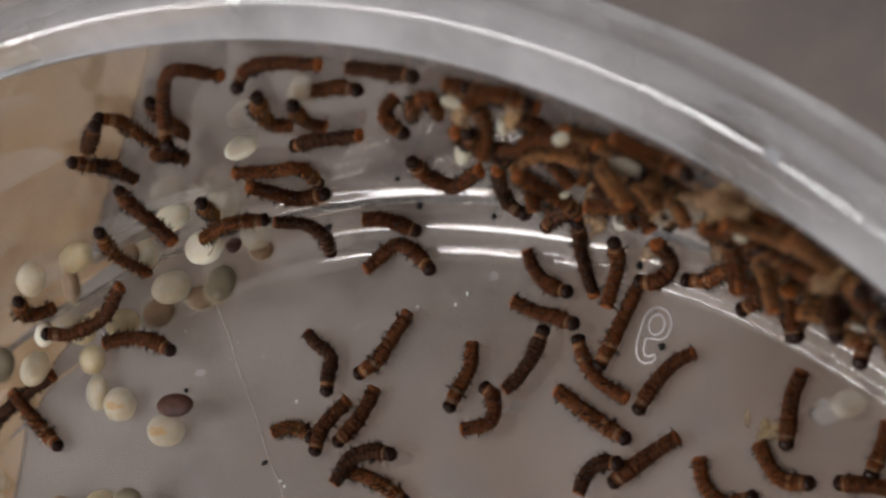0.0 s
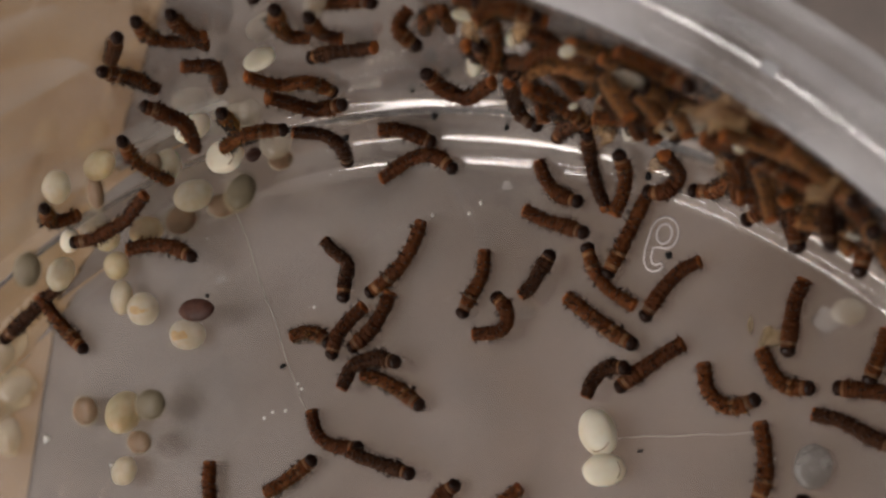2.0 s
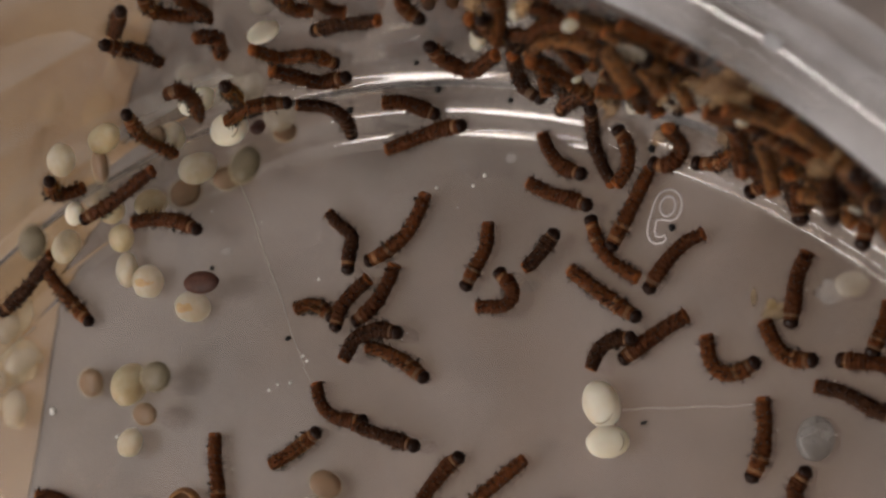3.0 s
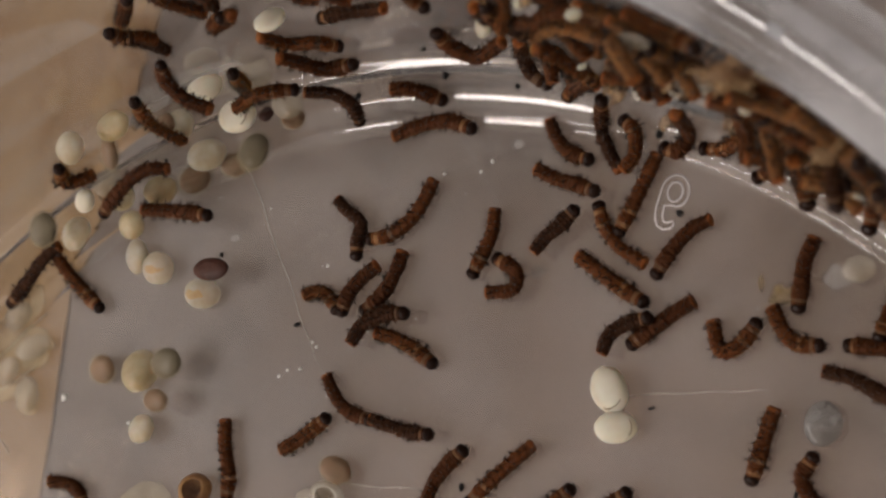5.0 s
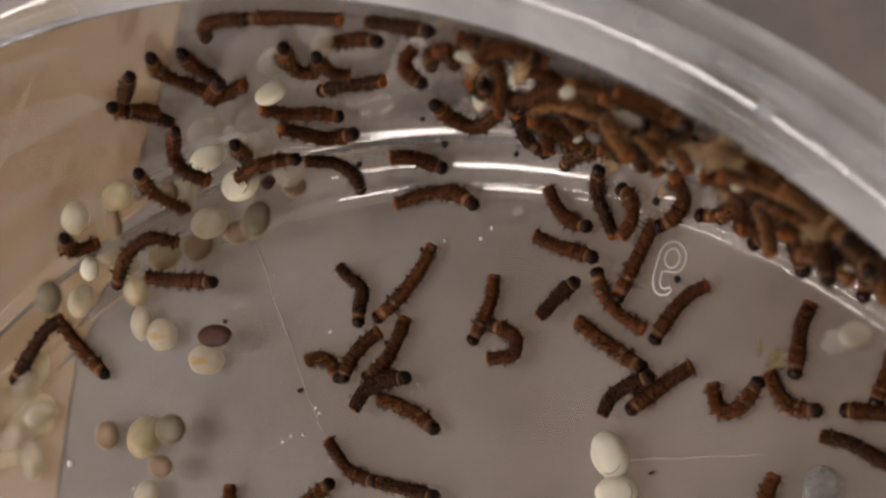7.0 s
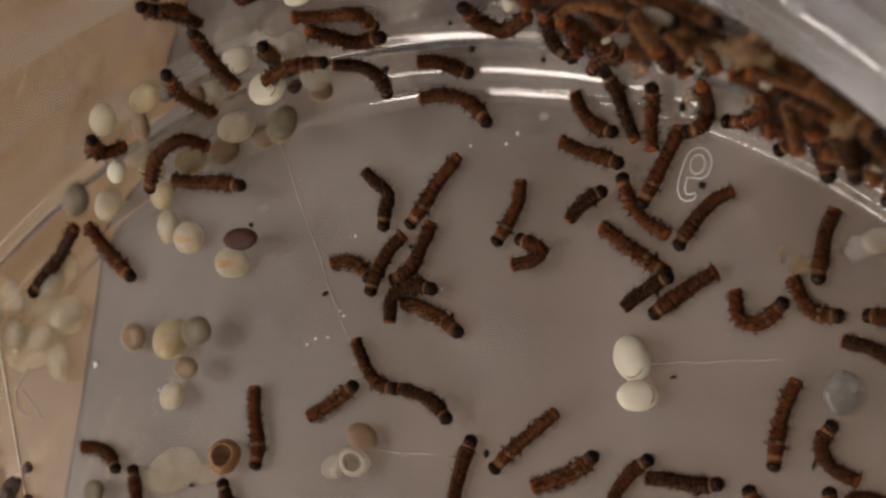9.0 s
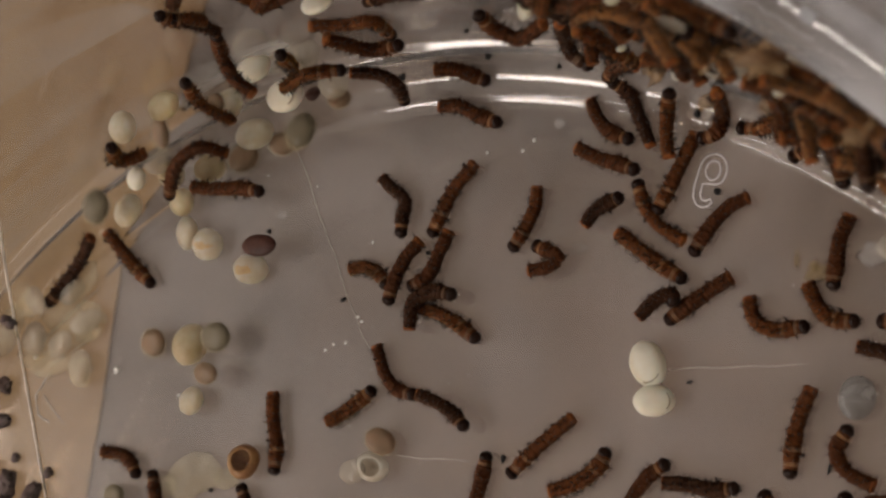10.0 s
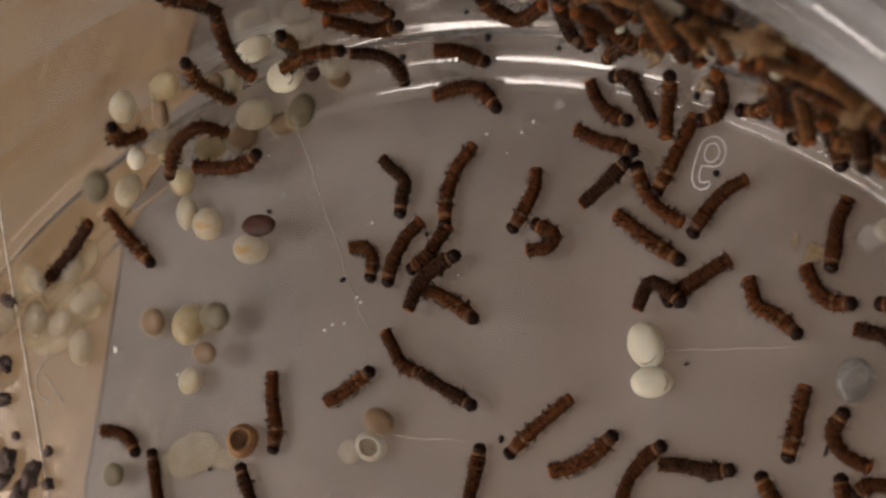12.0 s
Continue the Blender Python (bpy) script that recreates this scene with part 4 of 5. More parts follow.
larva([(-13.82, 18.13, 0.33), (-12.79, 18.87, 0.35), (-11.91, 19.44, 0.35), (-10.95, 19.91, 0.31)], [
    (1.5, [(-13.82, 18.13, 0.33), (-12.79, 18.87, 0.35), (-11.91, 19.44, 0.35), (-10.95, 19.91, 0.31)]),
    (2.5, [(-14.04, 18.15, 0.48), (-13.38, 18.62, 0.47), (-12.69, 19.12, 0.49), (-11.79, 19.88, 0.79)]),
    (6.5, [(-14.37, 17.74, 0.37), (-13.61, 18.54, 0.53), (-12.73, 19.28, 0.77), (-12.13, 19.61, 0.66)]),
    (9.5, [(-14.91, 17.28, 0.37), (-14.17, 17.95, 0.41), (-13.51, 18.56, 0.49), (-12.70, 19.34, 0.85)]),
    (12, [(-15.24, 17.15, 0.48), (-14.44, 17.74, 0.43), (-13.79, 18.35, 0.50), (-12.95, 19.12, 0.73)])])
larva([(-10.67, 17.65, 0.22), (-11.34, 18.26, 0.22), (-11.95, 18.86, 0.22), (-12.29, 19.49, 0.61)])
larva([(-2.25, 23.08, 5.27), (-2.39, 23.04, 4.78), (-2.49, 23.02, 4.43), (-2.66, 22.98, 3.96)])
larva([(0.27, 22.79, 10.28), (0.24, 23.50, 10.49), (1.35, 24.09, 11.88), (2.45, 24.00, 11.39)], [
    (0, [(0.27, 22.79, 10.28), (0.24, 23.50, 10.49), (1.35, 24.09, 11.88), (2.45, 24.00, 11.39)]),
    (1, [(0.28, 24.13, 12.10), (1.19, 24.11, 12.10), (2.33, 24.04, 12.10), (3.30, 23.93, 12.10)]),
    (6.5, [(1.03, 24.06, 11.16), (1.59, 24.07, 11.93), (2.24, 24.04, 12.10), (2.81, 23.97, 12.10)])])
larva([(3.29, 23.27, 12.10), (3.62, 23.73, 12.10), (4.39, 23.75, 12.10), (5.44, 23.53, 12.10)], [
    (1, [(3.29, 23.27, 12.10), (3.62, 23.73, 12.10), (4.39, 23.75, 12.10), (5.44, 23.53, 12.10)]),
    (6.5, [(2.74, 23.99, 12.10), (3.63, 23.87, 12.10), (4.57, 23.71, 12.10), (5.48, 23.52, 12.10)])])
larva([(7.79, 22.86, 12.10), (7.31, 23.02, 12.10), (6.72, 23.20, 12.10), (6.16, 23.35, 12.10)])
larva([(8.93, 22.44, 12.10), (9.55, 22.19, 12.10), (10.05, 21.96, 12.10), (10.57, 21.72, 12.10)])
larva([(-1.98, 23.96, 10.32), (-1.59, 23.97, 9.83), (-1.68, 23.92, 8.77), (-1.77, 23.84, 7.16)], [
    (0, [(-1.98, 23.96, 10.32), (-1.59, 23.97, 9.83), (-1.68, 23.92, 8.77), (-1.77, 23.84, 7.16)]),
    (1, [(-1.61, 24.00, 10.39), (-1.54, 23.96, 9.42), (-1.36, 23.93, 8.59), (-0.45, 23.97, 8.76)]),
    (1.5, [(-1.30, 24.02, 10.52), (-1.57, 23.95, 9.33), (-1.09, 23.95, 8.79), (-0.36, 23.98, 8.84)]),
    (6.5, [(-1.04, 24.04, 10.68), (-1.54, 23.96, 9.56), (-1.50, 23.93, 8.77), (-1.40, 23.89, 7.91)])])
larva([(-0.20, 24.05, 10.53), (-0.50, 24.01, 9.64), (-0.57, 23.98, 8.93), (-0.71, 23.94, 8.25)])
larva([(-1.26, 23.35, 8.73), (-0.96, 23.36, 8.79), (-0.90, 23.36, 8.51), (-0.78, 23.35, 8.20)], [
    (0, [(-1.26, 23.35, 8.73), (-0.96, 23.36, 8.79), (-0.90, 23.36, 8.51), (-0.78, 23.35, 8.20)]),
    (1, [(-1.27, 23.27, 6.93), (-0.38, 23.36, 8.22), (-0.63, 23.37, 8.61), (-1.07, 23.35, 8.61)]),
    (1.5, [(-1.35, 23.25, 6.61), (-0.53, 23.34, 7.94), (-0.67, 23.35, 8.37), (-1.19, 23.34, 8.57)]),
    (6.5, [(0.39, 23.42, 9.66), (-0.59, 23.37, 8.65), (0.05, 23.39, 8.81), (0.83, 23.39, 9.23)])])
larva([(-1.31, 23.46, 11.11), (-1.71, 23.41, 10.67), (-2.12, 23.36, 10.23), (-2.40, 23.31, 9.95)])
larva([(-4.07, 23.62, 8.51), (-3.84, 23.63, 8.10), (-3.66, 23.65, 7.75), (-3.37, 23.68, 7.37)], [
    (0, [(-4.07, 23.62, 8.51), (-3.84, 23.63, 8.10), (-3.66, 23.65, 7.75), (-3.37, 23.68, 7.37)]),
    (1, [(-3.89, 23.64, 8.46), (-3.69, 23.65, 8.00), (-3.54, 23.66, 7.58), (-3.52, 23.63, 6.91)]),
    (6.5, [(-3.97, 23.64, 8.57), (-3.89, 23.62, 7.95), (-3.52, 23.67, 7.82), (-3.31, 23.68, 7.34)])])
larva([(2.53, 23.90, 10.03), (1.92, 23.90, 8.90), (1.74, 23.88, 8.11), (2.15, 23.84, 7.87)])
larva([(5.57, 23.40, 10.51), (5.19, 23.50, 10.64), (4.43, 23.64, 10.41), (3.74, 23.75, 10.20)])
larva([(4.15, 23.12, 11.10), (3.81, 23.14, 10.18), (3.83, 23.11, 9.71), (4.10, 23.06, 9.49)])
larva([(1.27, 23.84, 6.37), (2.13, 23.79, 6.68), (2.85, 23.72, 6.73), (3.57, 23.63, 6.96)])
larva([(6.57, 22.29, 10.28), (6.36, 22.48, 10.44), (6.21, 22.74, 10.57), (6.48, 23.12, 10.51)])
larva([(5.86, 23.24, 8.58), (6.53, 23.12, 9.73), (7.29, 22.93, 10.51), (6.90, 22.98, 9.23)])
larva([(3.86, 23.51, 4.88), (3.96, 23.28, 4.02), (4.54, 23.02, 3.66), (5.59, 23.14, 4.33)])
larva([(8.37, 21.94, 10.86), (7.95, 22.03, 9.42), (8.73, 21.75, 9.82), (9.69, 21.37, 10.54)])
larva([(5.79, 22.49, 1.72), (5.39, 22.76, 1.95), (5.27, 23.09, 2.32), (6.20, 22.98, 4.64)])
larva([(7.47, 22.52, 6.76), (7.74, 22.18, 6.54), (7.87, 21.70, 6.36), (7.89, 21.29, 6.26)])
larva([(7.15, 22.27, 1.95), (6.66, 22.44, 1.97), (6.49, 22.78, 2.31), (6.80, 22.78, 3.85)])
larva([(6.36, 22.03, 2.05), (6.94, 22.07, 2.79), (7.87, 21.82, 4.14), (8.19, 21.70, 4.15)])
larva([(9.62, 21.84, 7.06), (9.95, 21.60, 6.83), (10.47, 21.49, 6.70), (11.27, 21.13, 7.80)])
larva([(11.35, 20.64, 8.18), (10.98, 20.52, 8.35), (10.71, 20.71, 8.54), (10.44, 20.99, 8.75)])
larva([(13.71, 19.88, 12.10), (13.34, 20.13, 12.10), (12.76, 20.50, 12.10), (12.18, 20.86, 12.10)])
larva([(15.82, 18.25, 12.10), (15.27, 18.71, 12.10), (14.73, 19.09, 12.10), (14.36, 19.28, 12.10)])
larva([(9.66, 21.37, 9.04), (9.61, 21.85, 9.20), (9.82, 21.97, 10.28), (9.19, 22.24, 10.33)])
larva([(10.14, 21.92, 12.10), (9.99, 21.99, 12.10), (9.20, 22.33, 12.10), (8.48, 22.61, 12.10)])
larva([(8.11, 21.91, 8.31), (8.12, 21.96, 9.35), (7.69, 22.12, 9.48), (7.86, 22.11, 10.39)])
larva([(8.17, 21.71, 4.32), (8.20, 21.76, 5.60), (8.06, 21.85, 6.45), (7.92, 21.93, 7.27)])
larva([(10.19, 21.54, 5.39), (10.00, 21.68, 6.35), (9.95, 21.75, 7.42), (10.25, 21.68, 8.99)])
larva([(12.74, 20.02, 2.78), (12.41, 20.26, 3.47), (11.74, 20.63, 3.06), (11.43, 20.83, 3.61)])
larva([(12.91, 18.44, 2.23), (12.89, 18.84, 2.34), (12.88, 19.23, 2.46), (12.87, 19.69, 2.59)])
larva([(16.04, 16.68, 10.86), (16.04, 17.10, 10.98), (16.04, 17.51, 11.09), (15.95, 17.93, 11.25)])
larva([(14.41, 17.59, 2.46), (14.59, 18.10, 2.51), (14.86, 18.53, 2.96), (14.92, 18.55, 4.22)])
larva([(12.05, 10.73, 0.22), (12.10, 10.37, 0.22), (12.18, 10.01, 0.22), (12.28, 9.58, 0.22)])
larva([(12.40, 10.26, 0.22), (12.74, 10.52, 0.22), (13.14, 10.52, 0.22), (13.57, 10.35, 0.22)])

# the heap below the lip
def side_radius(z):
    """The dish's inner radius at a height."""
    for (r0, z0), (r1, z1) in zip(INNER, INNER[1:]):
        if z1 > z:
            return r0 + (r1 - r0) * (z - z0) / max(1e-6, z1 - z0)
    return RIM_R


def on_side(angle, z, off):
    """A point at a height on the dish's side, a little way in from it."""
    r = side_radius(z) - off
    return (r * math.cos(angle), r * math.sin(angle), z)


def heap(count):
    """Larvae that climb over one another along the side, up to the lip."""
    r = random.Random(12)
    for i in range(count):
        angle, z = radians(r.uniform(36.5, 70.5)), 2.8 + 9.8 * r.random() ** 0.6
        length, way, curl = r.uniform(1.5, 2.4), r.uniform(0, 2 * math.pi), r.choice((-1, 1)) * r.uniform(0.3, 2.8)
        off, lift = r.uniform(0.2, 0.75), r.uniform(-0.4, 0.9)
        pts, x, y, turn = [], 0.0, 0.0, way - curl / 2
        for k in range(5):
            height = min(12.85, max(0.9, z + y))
            pts.append(on_side(angle + x / 24, height, max(0.2, off + lift * (k / 4) ** 2)))
            x, y, turn = x + length / 4 * math.cos(turn), y + length / 4 * math.sin(turn), turn + curl / 4
        larva(pts, girth=r.uniform(0.9, 1.08), tone=r.random() < 0.72)


heap(46)


# ---------------------------------------------------------------- egg shapes
def shell_ball(a, b, h, seed):
    """A flattened egg with a shallow dimple on top."""
    v, f = ball(a, b, h, 22, 14, 0.05, seed)
    dent = []
    for x, y, z in v:
        d = math.hypot(x / a, y / b)
        dent.append((x, y, z - (h * 0.10 * math.exp(-(d / 0.5) ** 2) if z > 0 else 0)))
    return dent, f


def open_shell(a, b, h):
    """An empty shell whose top has been bitten out: outer and inner skin joined by a rim."""
    prof = [(0.05, -0.95), (0.5, -0.86), (0.8, -0.58), (0.97, -0.1), (0.98, 0.3), (0.86, 0.66), (0.70, 0.86), (0.60, 0.90), (0.58, 0.82),
            (0.70, 0.66), (0.82, 0.25), (0.82, -0.1), (0.68, -0.5), (0.4, -0.74), (0.05, -0.8)]
    v, f = revolve(prof, 22, True)
    return [(x * a * (1 + 0.06 * math.sin(3 * math.atan2(y, x))), y * b, z * h) for x, y, z in v], f


EGGS = {"cream": (CREAM, "smooth cream-white silkworm egg lying in the dish"),
        "dull": (DULL, "dull cream silkworm egg shell with brownish stains"),
        "hatched": (DULL, "hatched whitish egg shell with golden remains inside"),
        "slit": (CREAM, "smooth cream-white silkworm egg with a thin dark slit"),
        "ivory": (IVORY, "yellowish silkworm egg lying in the dish"),
        "grey": (GREYEGG, "dark grey glossy silkworm egg close to hatching"),
        "brown": (BROWNEGG, "purplish brown silkworm egg with a dimpled top"),
        "dark": (DARKEGG, "dark plum brown silkworm egg lying on another egg"),
        "smoky": (SMOKY, "smoky grey translucent silkworm egg shell"),
        "husk": (HUSK, "empty translucent whitish egg husk"),
        "opened": (WHITESHELL, "empty white egg shell bitten open at the top"),
        "opened_brown": (GOLD, "empty golden brown egg shell bitten open at the top")}


def egg(x, y, z, a, b, turn, kind):
    """An egg or its shell: a thin translucent skin, with what is left inside showing through."""
    mat, label = EGGS[kind]
    root = tagged(new("egg"), label, "egg", "silkworm eggs")
    root.matrix_basis = pose(x * MM, y * MM, z * MM, rng.uniform(-14, 14), rng.uniform(-14, 14), turn)
    s, h = Shell(), 0.50 * min(a, b)
    s.add(*(open_shell(a, b, h) if kind.startswith("opened") else shell_ball(a, b, h, rng.random() * 20)))
    dark = kind in ("grey", "brown")
    part("shell", s.mesh("shell"), FILM if dark else mat, root, "thin translucent shell" if dark else "")
    inside = {"grey": mat, "brown": mat, "dull": YOLK, "ivory": YOLK, "hatched": REMAINS}.get(kind)
    if inside:
        s, k = Shell(), 0.76 if kind == "hatched" else rng.uniform(0.78, 0.88)
        shift = 0.0 if dark else rng.uniform(-0.12, 0.12)
        v, f = shell_ball(a, b, h, rng.random() * 20)
        flat, rise = (0.50, 0.46 * h) if kind == "hatched" else (0.8, 0.0)
        s.add([(px * k + shift * a, py * k * (0.75 if kind == "hatched" else 1), pz * flat + rise) for px, py, pz in v], f)
        if dark:
            part("embryo", s.mesh("embryo"), inside, root, "darker embryo showing through")
        else:
            part("remains", s.mesh("remains"), inside, root, "yellowish remains showing through")
    if kind == "slit":
        s = Shell()
        arc = [radians(-62 + 11 * i) for i in range(11)]
        rim = [(a * (0.42 + 0.36 * math.cos(u)), b * 0.62 * math.sin(u)) for u in arc]
        s.add(*tube([(x, y, h * math.sqrt(max(0.05, 1 - (x / a) ** 2 - (y / b) ** 2)) + 0.004) for x, y in rim], 0.017, 5, 0.5))
        part("hatching_slit", s.mesh("hatching_slit"), TEAR, root, "thin dark curved slit")
    return root


def frass(x, y, z, a, b):
    s = Shell()
    s.add(*ball(a, b, min(a, b) * 0.9, 10, 7, 0.7, rng.random() * 30))
    ob = part("frass_pellet", s.mesh("frass_pellet", False), FRASS)
    ob.matrix_basis = pose(x * MM, y * MM, z * MM, 0, 0, rng.uniform(-20, 20))
    return tagged(ob, "tiny black frass pellet on the clear plastic", "pellet", "frass pellets")


def thread(x0, y0, x1, y1, r):
    a, b = Vector((x0, y0, 0.04)), Vector((x1, y1, 0.04))
    side = (b - a).cross(Vector((0, 0, 1))) * 0.01
    pts = [a.lerp(b, i / 8) + side * math.sin(i * 1.1 + x0) for i in range(9)]
    s = Shell()
    s.add(*tube(pts, r, 5))
    ob = part("silk_thread", s.mesh("silk_thread"), SILKDENSE if r > 0.04 else SILK)
    return tagged(ob, "fine pale silk thread lying on the plastic", "thread", "silk threads")


def strand(points, r):
    """A thick bright silk strand that runs over the base and up the side."""
    s = Shell()
    s.add(*tube(points, r, 6))
    return tagged(part("silk_strand", s.mesh("silk_strand"), SILKDENSE), "thick pale silk strand across the base and side", "thread", "silk threads")


def speck(x, y, a, b, mat):
    s = Shell()
    s.add(*ball(a, b, min(0.03, min(a, b)), 22, 8, 0.9 if mat is STAIN else 0.5, rng.random() * 30))
    ob = part("stain" if mat is STAIN else "smudge" if mat is SMUDGE_OR_REFLECTION else "dust_speck", s.mesh("speck"), mat)
    ob.matrix_basis = pose(x * MM, y * MM, 0.02 * MM)
    if mat is STAIN:
        return tagged(ob, "dried yellow stain on the clear plastic", "stain", "yellow stains")
    if mat is SMUDGE_OR_REFLECTION:
        return tagged(ob, "faint milky smudge or painted reflection on the clear plastic", "smudge", "milky smudges")
    return tagged(ob, "small white speck of dust on plastic", "dust", "dust specks")


def smear(a0, a1, z0, z1):
    """A painted pale reflection drawn out along the dish's side, from one angle to another."""
    n, m = 40, 8
    s, v = Shell(), []
    for i in range(n + 1):
        u = i / n
        a, half = radians(a0 + (a1 - a0) * u), (z1 - z0) / 2 * math.sin(math.pi * min(1, 0.04 + 0.92 * u)) ** 0.5
        mid = (z0 + z1) / 2 + 0.25 * math.sin(5 * u + a0)
        for k in range(m + 1):
            z = mid + half * (2 * k / m - 1)
            r = side_radius(z) - 0.03
            v.append((r * math.cos(a), r * math.sin(a), z))
    s.add(v, [(i * (m + 1) + k, i * (m + 1) + k + 1, (i + 1) * (m + 1) + k + 1, (i + 1) * (m + 1) + k) for i in range(n) for k in range(m)])
    return tagged(part("smear", s.mesh("smear"), SIDE_REFLECTION), "streaky painted reflection along the dish's clear side", "smear", "milky smears")


def crumb(x, y, z, a, b):
    """A dark husk lying by the side of the dish."""
    s, h = Shell(), 0.7 * min(a, b)
    s.add(*ball(a, b, h, 16, 10, 0.6, rng.random() * 30))
    ob = part("seed_husk", s.mesh("seed_husk"), CRUMB)
    ob.matrix_basis = pose(x * MM, y * MM, (z + h) * MM, 0, 0, rng.uniform(0, 180))
    return tagged(ob, "dark purplish brown crumb lying by the dish's side", "crumb", "dark crumbs")


def shed_film(x, y, z, a, b, turn):
    """A crumpled translucent film, shed or spun, lying on the base."""
    s, r = Shell(), rng.random() * 30
    v, f = ball(a, b, 0.06, 40, 12, 0.28, r)
    s.add([(px, py, pz + 0.05 * noise.noise(Vector((px * 2.1, py * 2.1, r)))) for px, py, pz in v], f)
    ob = part("shed_film", s.mesh("shed_film"), DEBRIS)
    ob.matrix_basis = pose(x * MM, y * MM, z * MM, 0, 0, turn)
    return tagged(ob, "crumpled translucent cream film lying on the plastic", "debris", "scraps of film")


def cast_skin(x, y, z, a, b, turn, lift):
    """A crumpled moult or torn shell lying among the larvae of the heap."""
    s, r = Shell(), rng.random() * 30
    v, f = ball(a, b, b * 0.8, 18, 10, 0.8, r)
    s.add([(px, py + 0.3 * b * math.sin(px / a * 4 + r), pz) for px, py, pz in v], f)
    ob = part("cast_skin", s.mesh("cast_skin"), MOULT)
    ob.matrix_basis = pose(x * MM, y * MM, z * MM, lift, 0, turn)
    return tagged(ob, "crumpled translucent golden brown skin among the larvae", "cast skin", "cast skins in the heap")


def dust_film(count):
    """Fine dust all over the base, too small to count."""
    s, r = Shell(), random.Random(21)
    for _ in range(count):
        a, d = r.uniform(0, 2 * math.pi), 22.0 * math.sqrt(r.random())
        k = r.choice((0.008, 0.010, 0.014, 0.022))
        v, f = ball(k * r.uniform(0.7, 1.5), k, k * 0.5, 5, 3)
        s.add([(x + d * math.cos(a), y + d * math.sin(a), z + 0.006) for x, y, z in v], f)
    return tagged(part("dust", s.mesh("dust"), DUST), "fine pale dust over the clear base", "dust", kind="stuff")


# ---------------------------------------------------------------- eggs and shells
egg(6.69, 14.34, 0.33, 0.68, 0.55, -62, "slit")
egg(6.86, 13.33, 0.33, 0.60, 0.44, 4, "slit")
egg(-4.36, 22.84, 1.96, 0.77, 0.55, -12, "slit")
egg(-4.57, 22.02, 0.75, 0.66, 0.68, 0, "grey")
egg(-6.28, 22.08, 0.80, 0.65, 0.52, 10, "dull")
egg(-4.22, 23.24, 3.80, 0.57, 0.44, 20, "cream")
egg(-2.26, 23.45, 3.80, 0.36, 0.42, 0, "husk")
egg(-2.63, 23.03, 1.90, 0.57, 0.47, 0, "husk")
egg(-3.02, 22.80, 0.98, 0.44, 0.39, 0, "brown")
egg(-7.28, 22.42, 4.10, 0.60, 0.47, 0, "ivory")
egg(-8.22, 21.72, 4.85, 0.48, 0.50, -10, "dull")
egg(-5.53, 21.78, 0.33, 0.56, 0.43, 0, "brown")
egg(-7.80, 21.76, 3.58, 0.37, 0.63, 10, "brown")
egg(-6.62, 22.72, 2.49, 0.50, 0.46, 0, "brown")
egg(-7.04, 21.48, 0.33, 0.66, 0.60, 0, "brown")
egg(-8.22, 21.22, 0.52, 0.56, 0.48, 0, "ivory")
egg(-9.20, 21.30, 1.92, 0.50, 0.46, 0, "husk")
egg(-10.06, 20.82, 1.91, 0.36, 0.38, 0, "cream")
egg(-9.47, 20.26, 0.33, 0.48, 0.46, 0, "ivory")
egg(-11.68, 20.05, 1.92, 0.56, 0.61, -10, "grey")
egg(-11.22, 20.06, 0.88, 0.64, 0.54, 20, "dull")
egg(-9.21, 19.23, 0.33, 0.44, 0.57, 10, "dull")
egg(-8.39, 18.80, 0.33, 0.55, 0.53, 0, "hatched")
egg(-6.09, 18.54, 0.75, 0.72, 0.36, -5, "dark")
egg(-6.68, 17.89, 0.33, 0.60, 0.49, 0, "hatched")
egg(-10.48, 15.76, 0.33, 0.63, 0.54, 0, "brown")
egg(-9.00, 15.63, 0.33, 0.64, 0.71, 10, "ivory")
egg(-7.69, 15.77, 0.75, 0.67, 0.52, -5, "grey")
egg(-8.06, 14.65, 0.75, 0.58, 0.40, -10, "brown")
egg(-8.91, 13.84, 0.33, 0.53, 0.47, 0, "dull")
egg(-1.89, 12.41, 0.33, 0.60, 0.44, -25, "brown")
egg(-2.87, 11.54, 0.33, 0.52, 0.39, 0, "husk")
egg(-2.16, 11.66, 0.33, 0.53, 0.44, -20, "opened")
egg(-6.83, 11.89, 0.33, 0.55, 0.57, 0, "opened_brown")
egg(12.50, 13.22, 0.33, 0.49, 0.59, -10, "smoky")
egg(-11.93, 10.88, 0.33, 0.56, 0.46, 0, "grey")
egg(-13.51, 15.10, 0.33, 0.49, 0.63, 10, "husk")
egg(-14.40, 15.89, 0.33, 0.59, 0.44, 20, "husk")
egg(-15.52, 16.14, 0.33, 0.58, 0.58, 0, "husk")
egg(-13.98, 17.66, 0.33, 0.58, 0.44, 30, "husk")
egg(-13.33, 16.59, 0.33, 0.63, 0.38, 20, "husk")
egg(-16.39, 16.13, 0.89, 0.52, 0.58, 0, "husk")
egg(-15.06, 17.38, 0.90, 0.72, 0.38, -40, "husk")
egg(-9.30, 21.02, 1.09, 0.52, 0.46, 0, "ivory")
egg(-6.18, 22.72, 2.30, 0.53, 0.49, 0, "dull")
egg(0.29, 23.72, 7.24, 0.56, 0.34, 0, "cream")
egg(4.22, 23.50, 10.90, 0.34, 0.42, 0, "husk")
egg(-2.78, 23.46, 3.65, 0.55, 0.41, 0, "husk")
# husk shape standing in for a whitish reflection on the base
egg(13.58, 17.08, 0.33, 0.44, 0.37, 0, "husk")
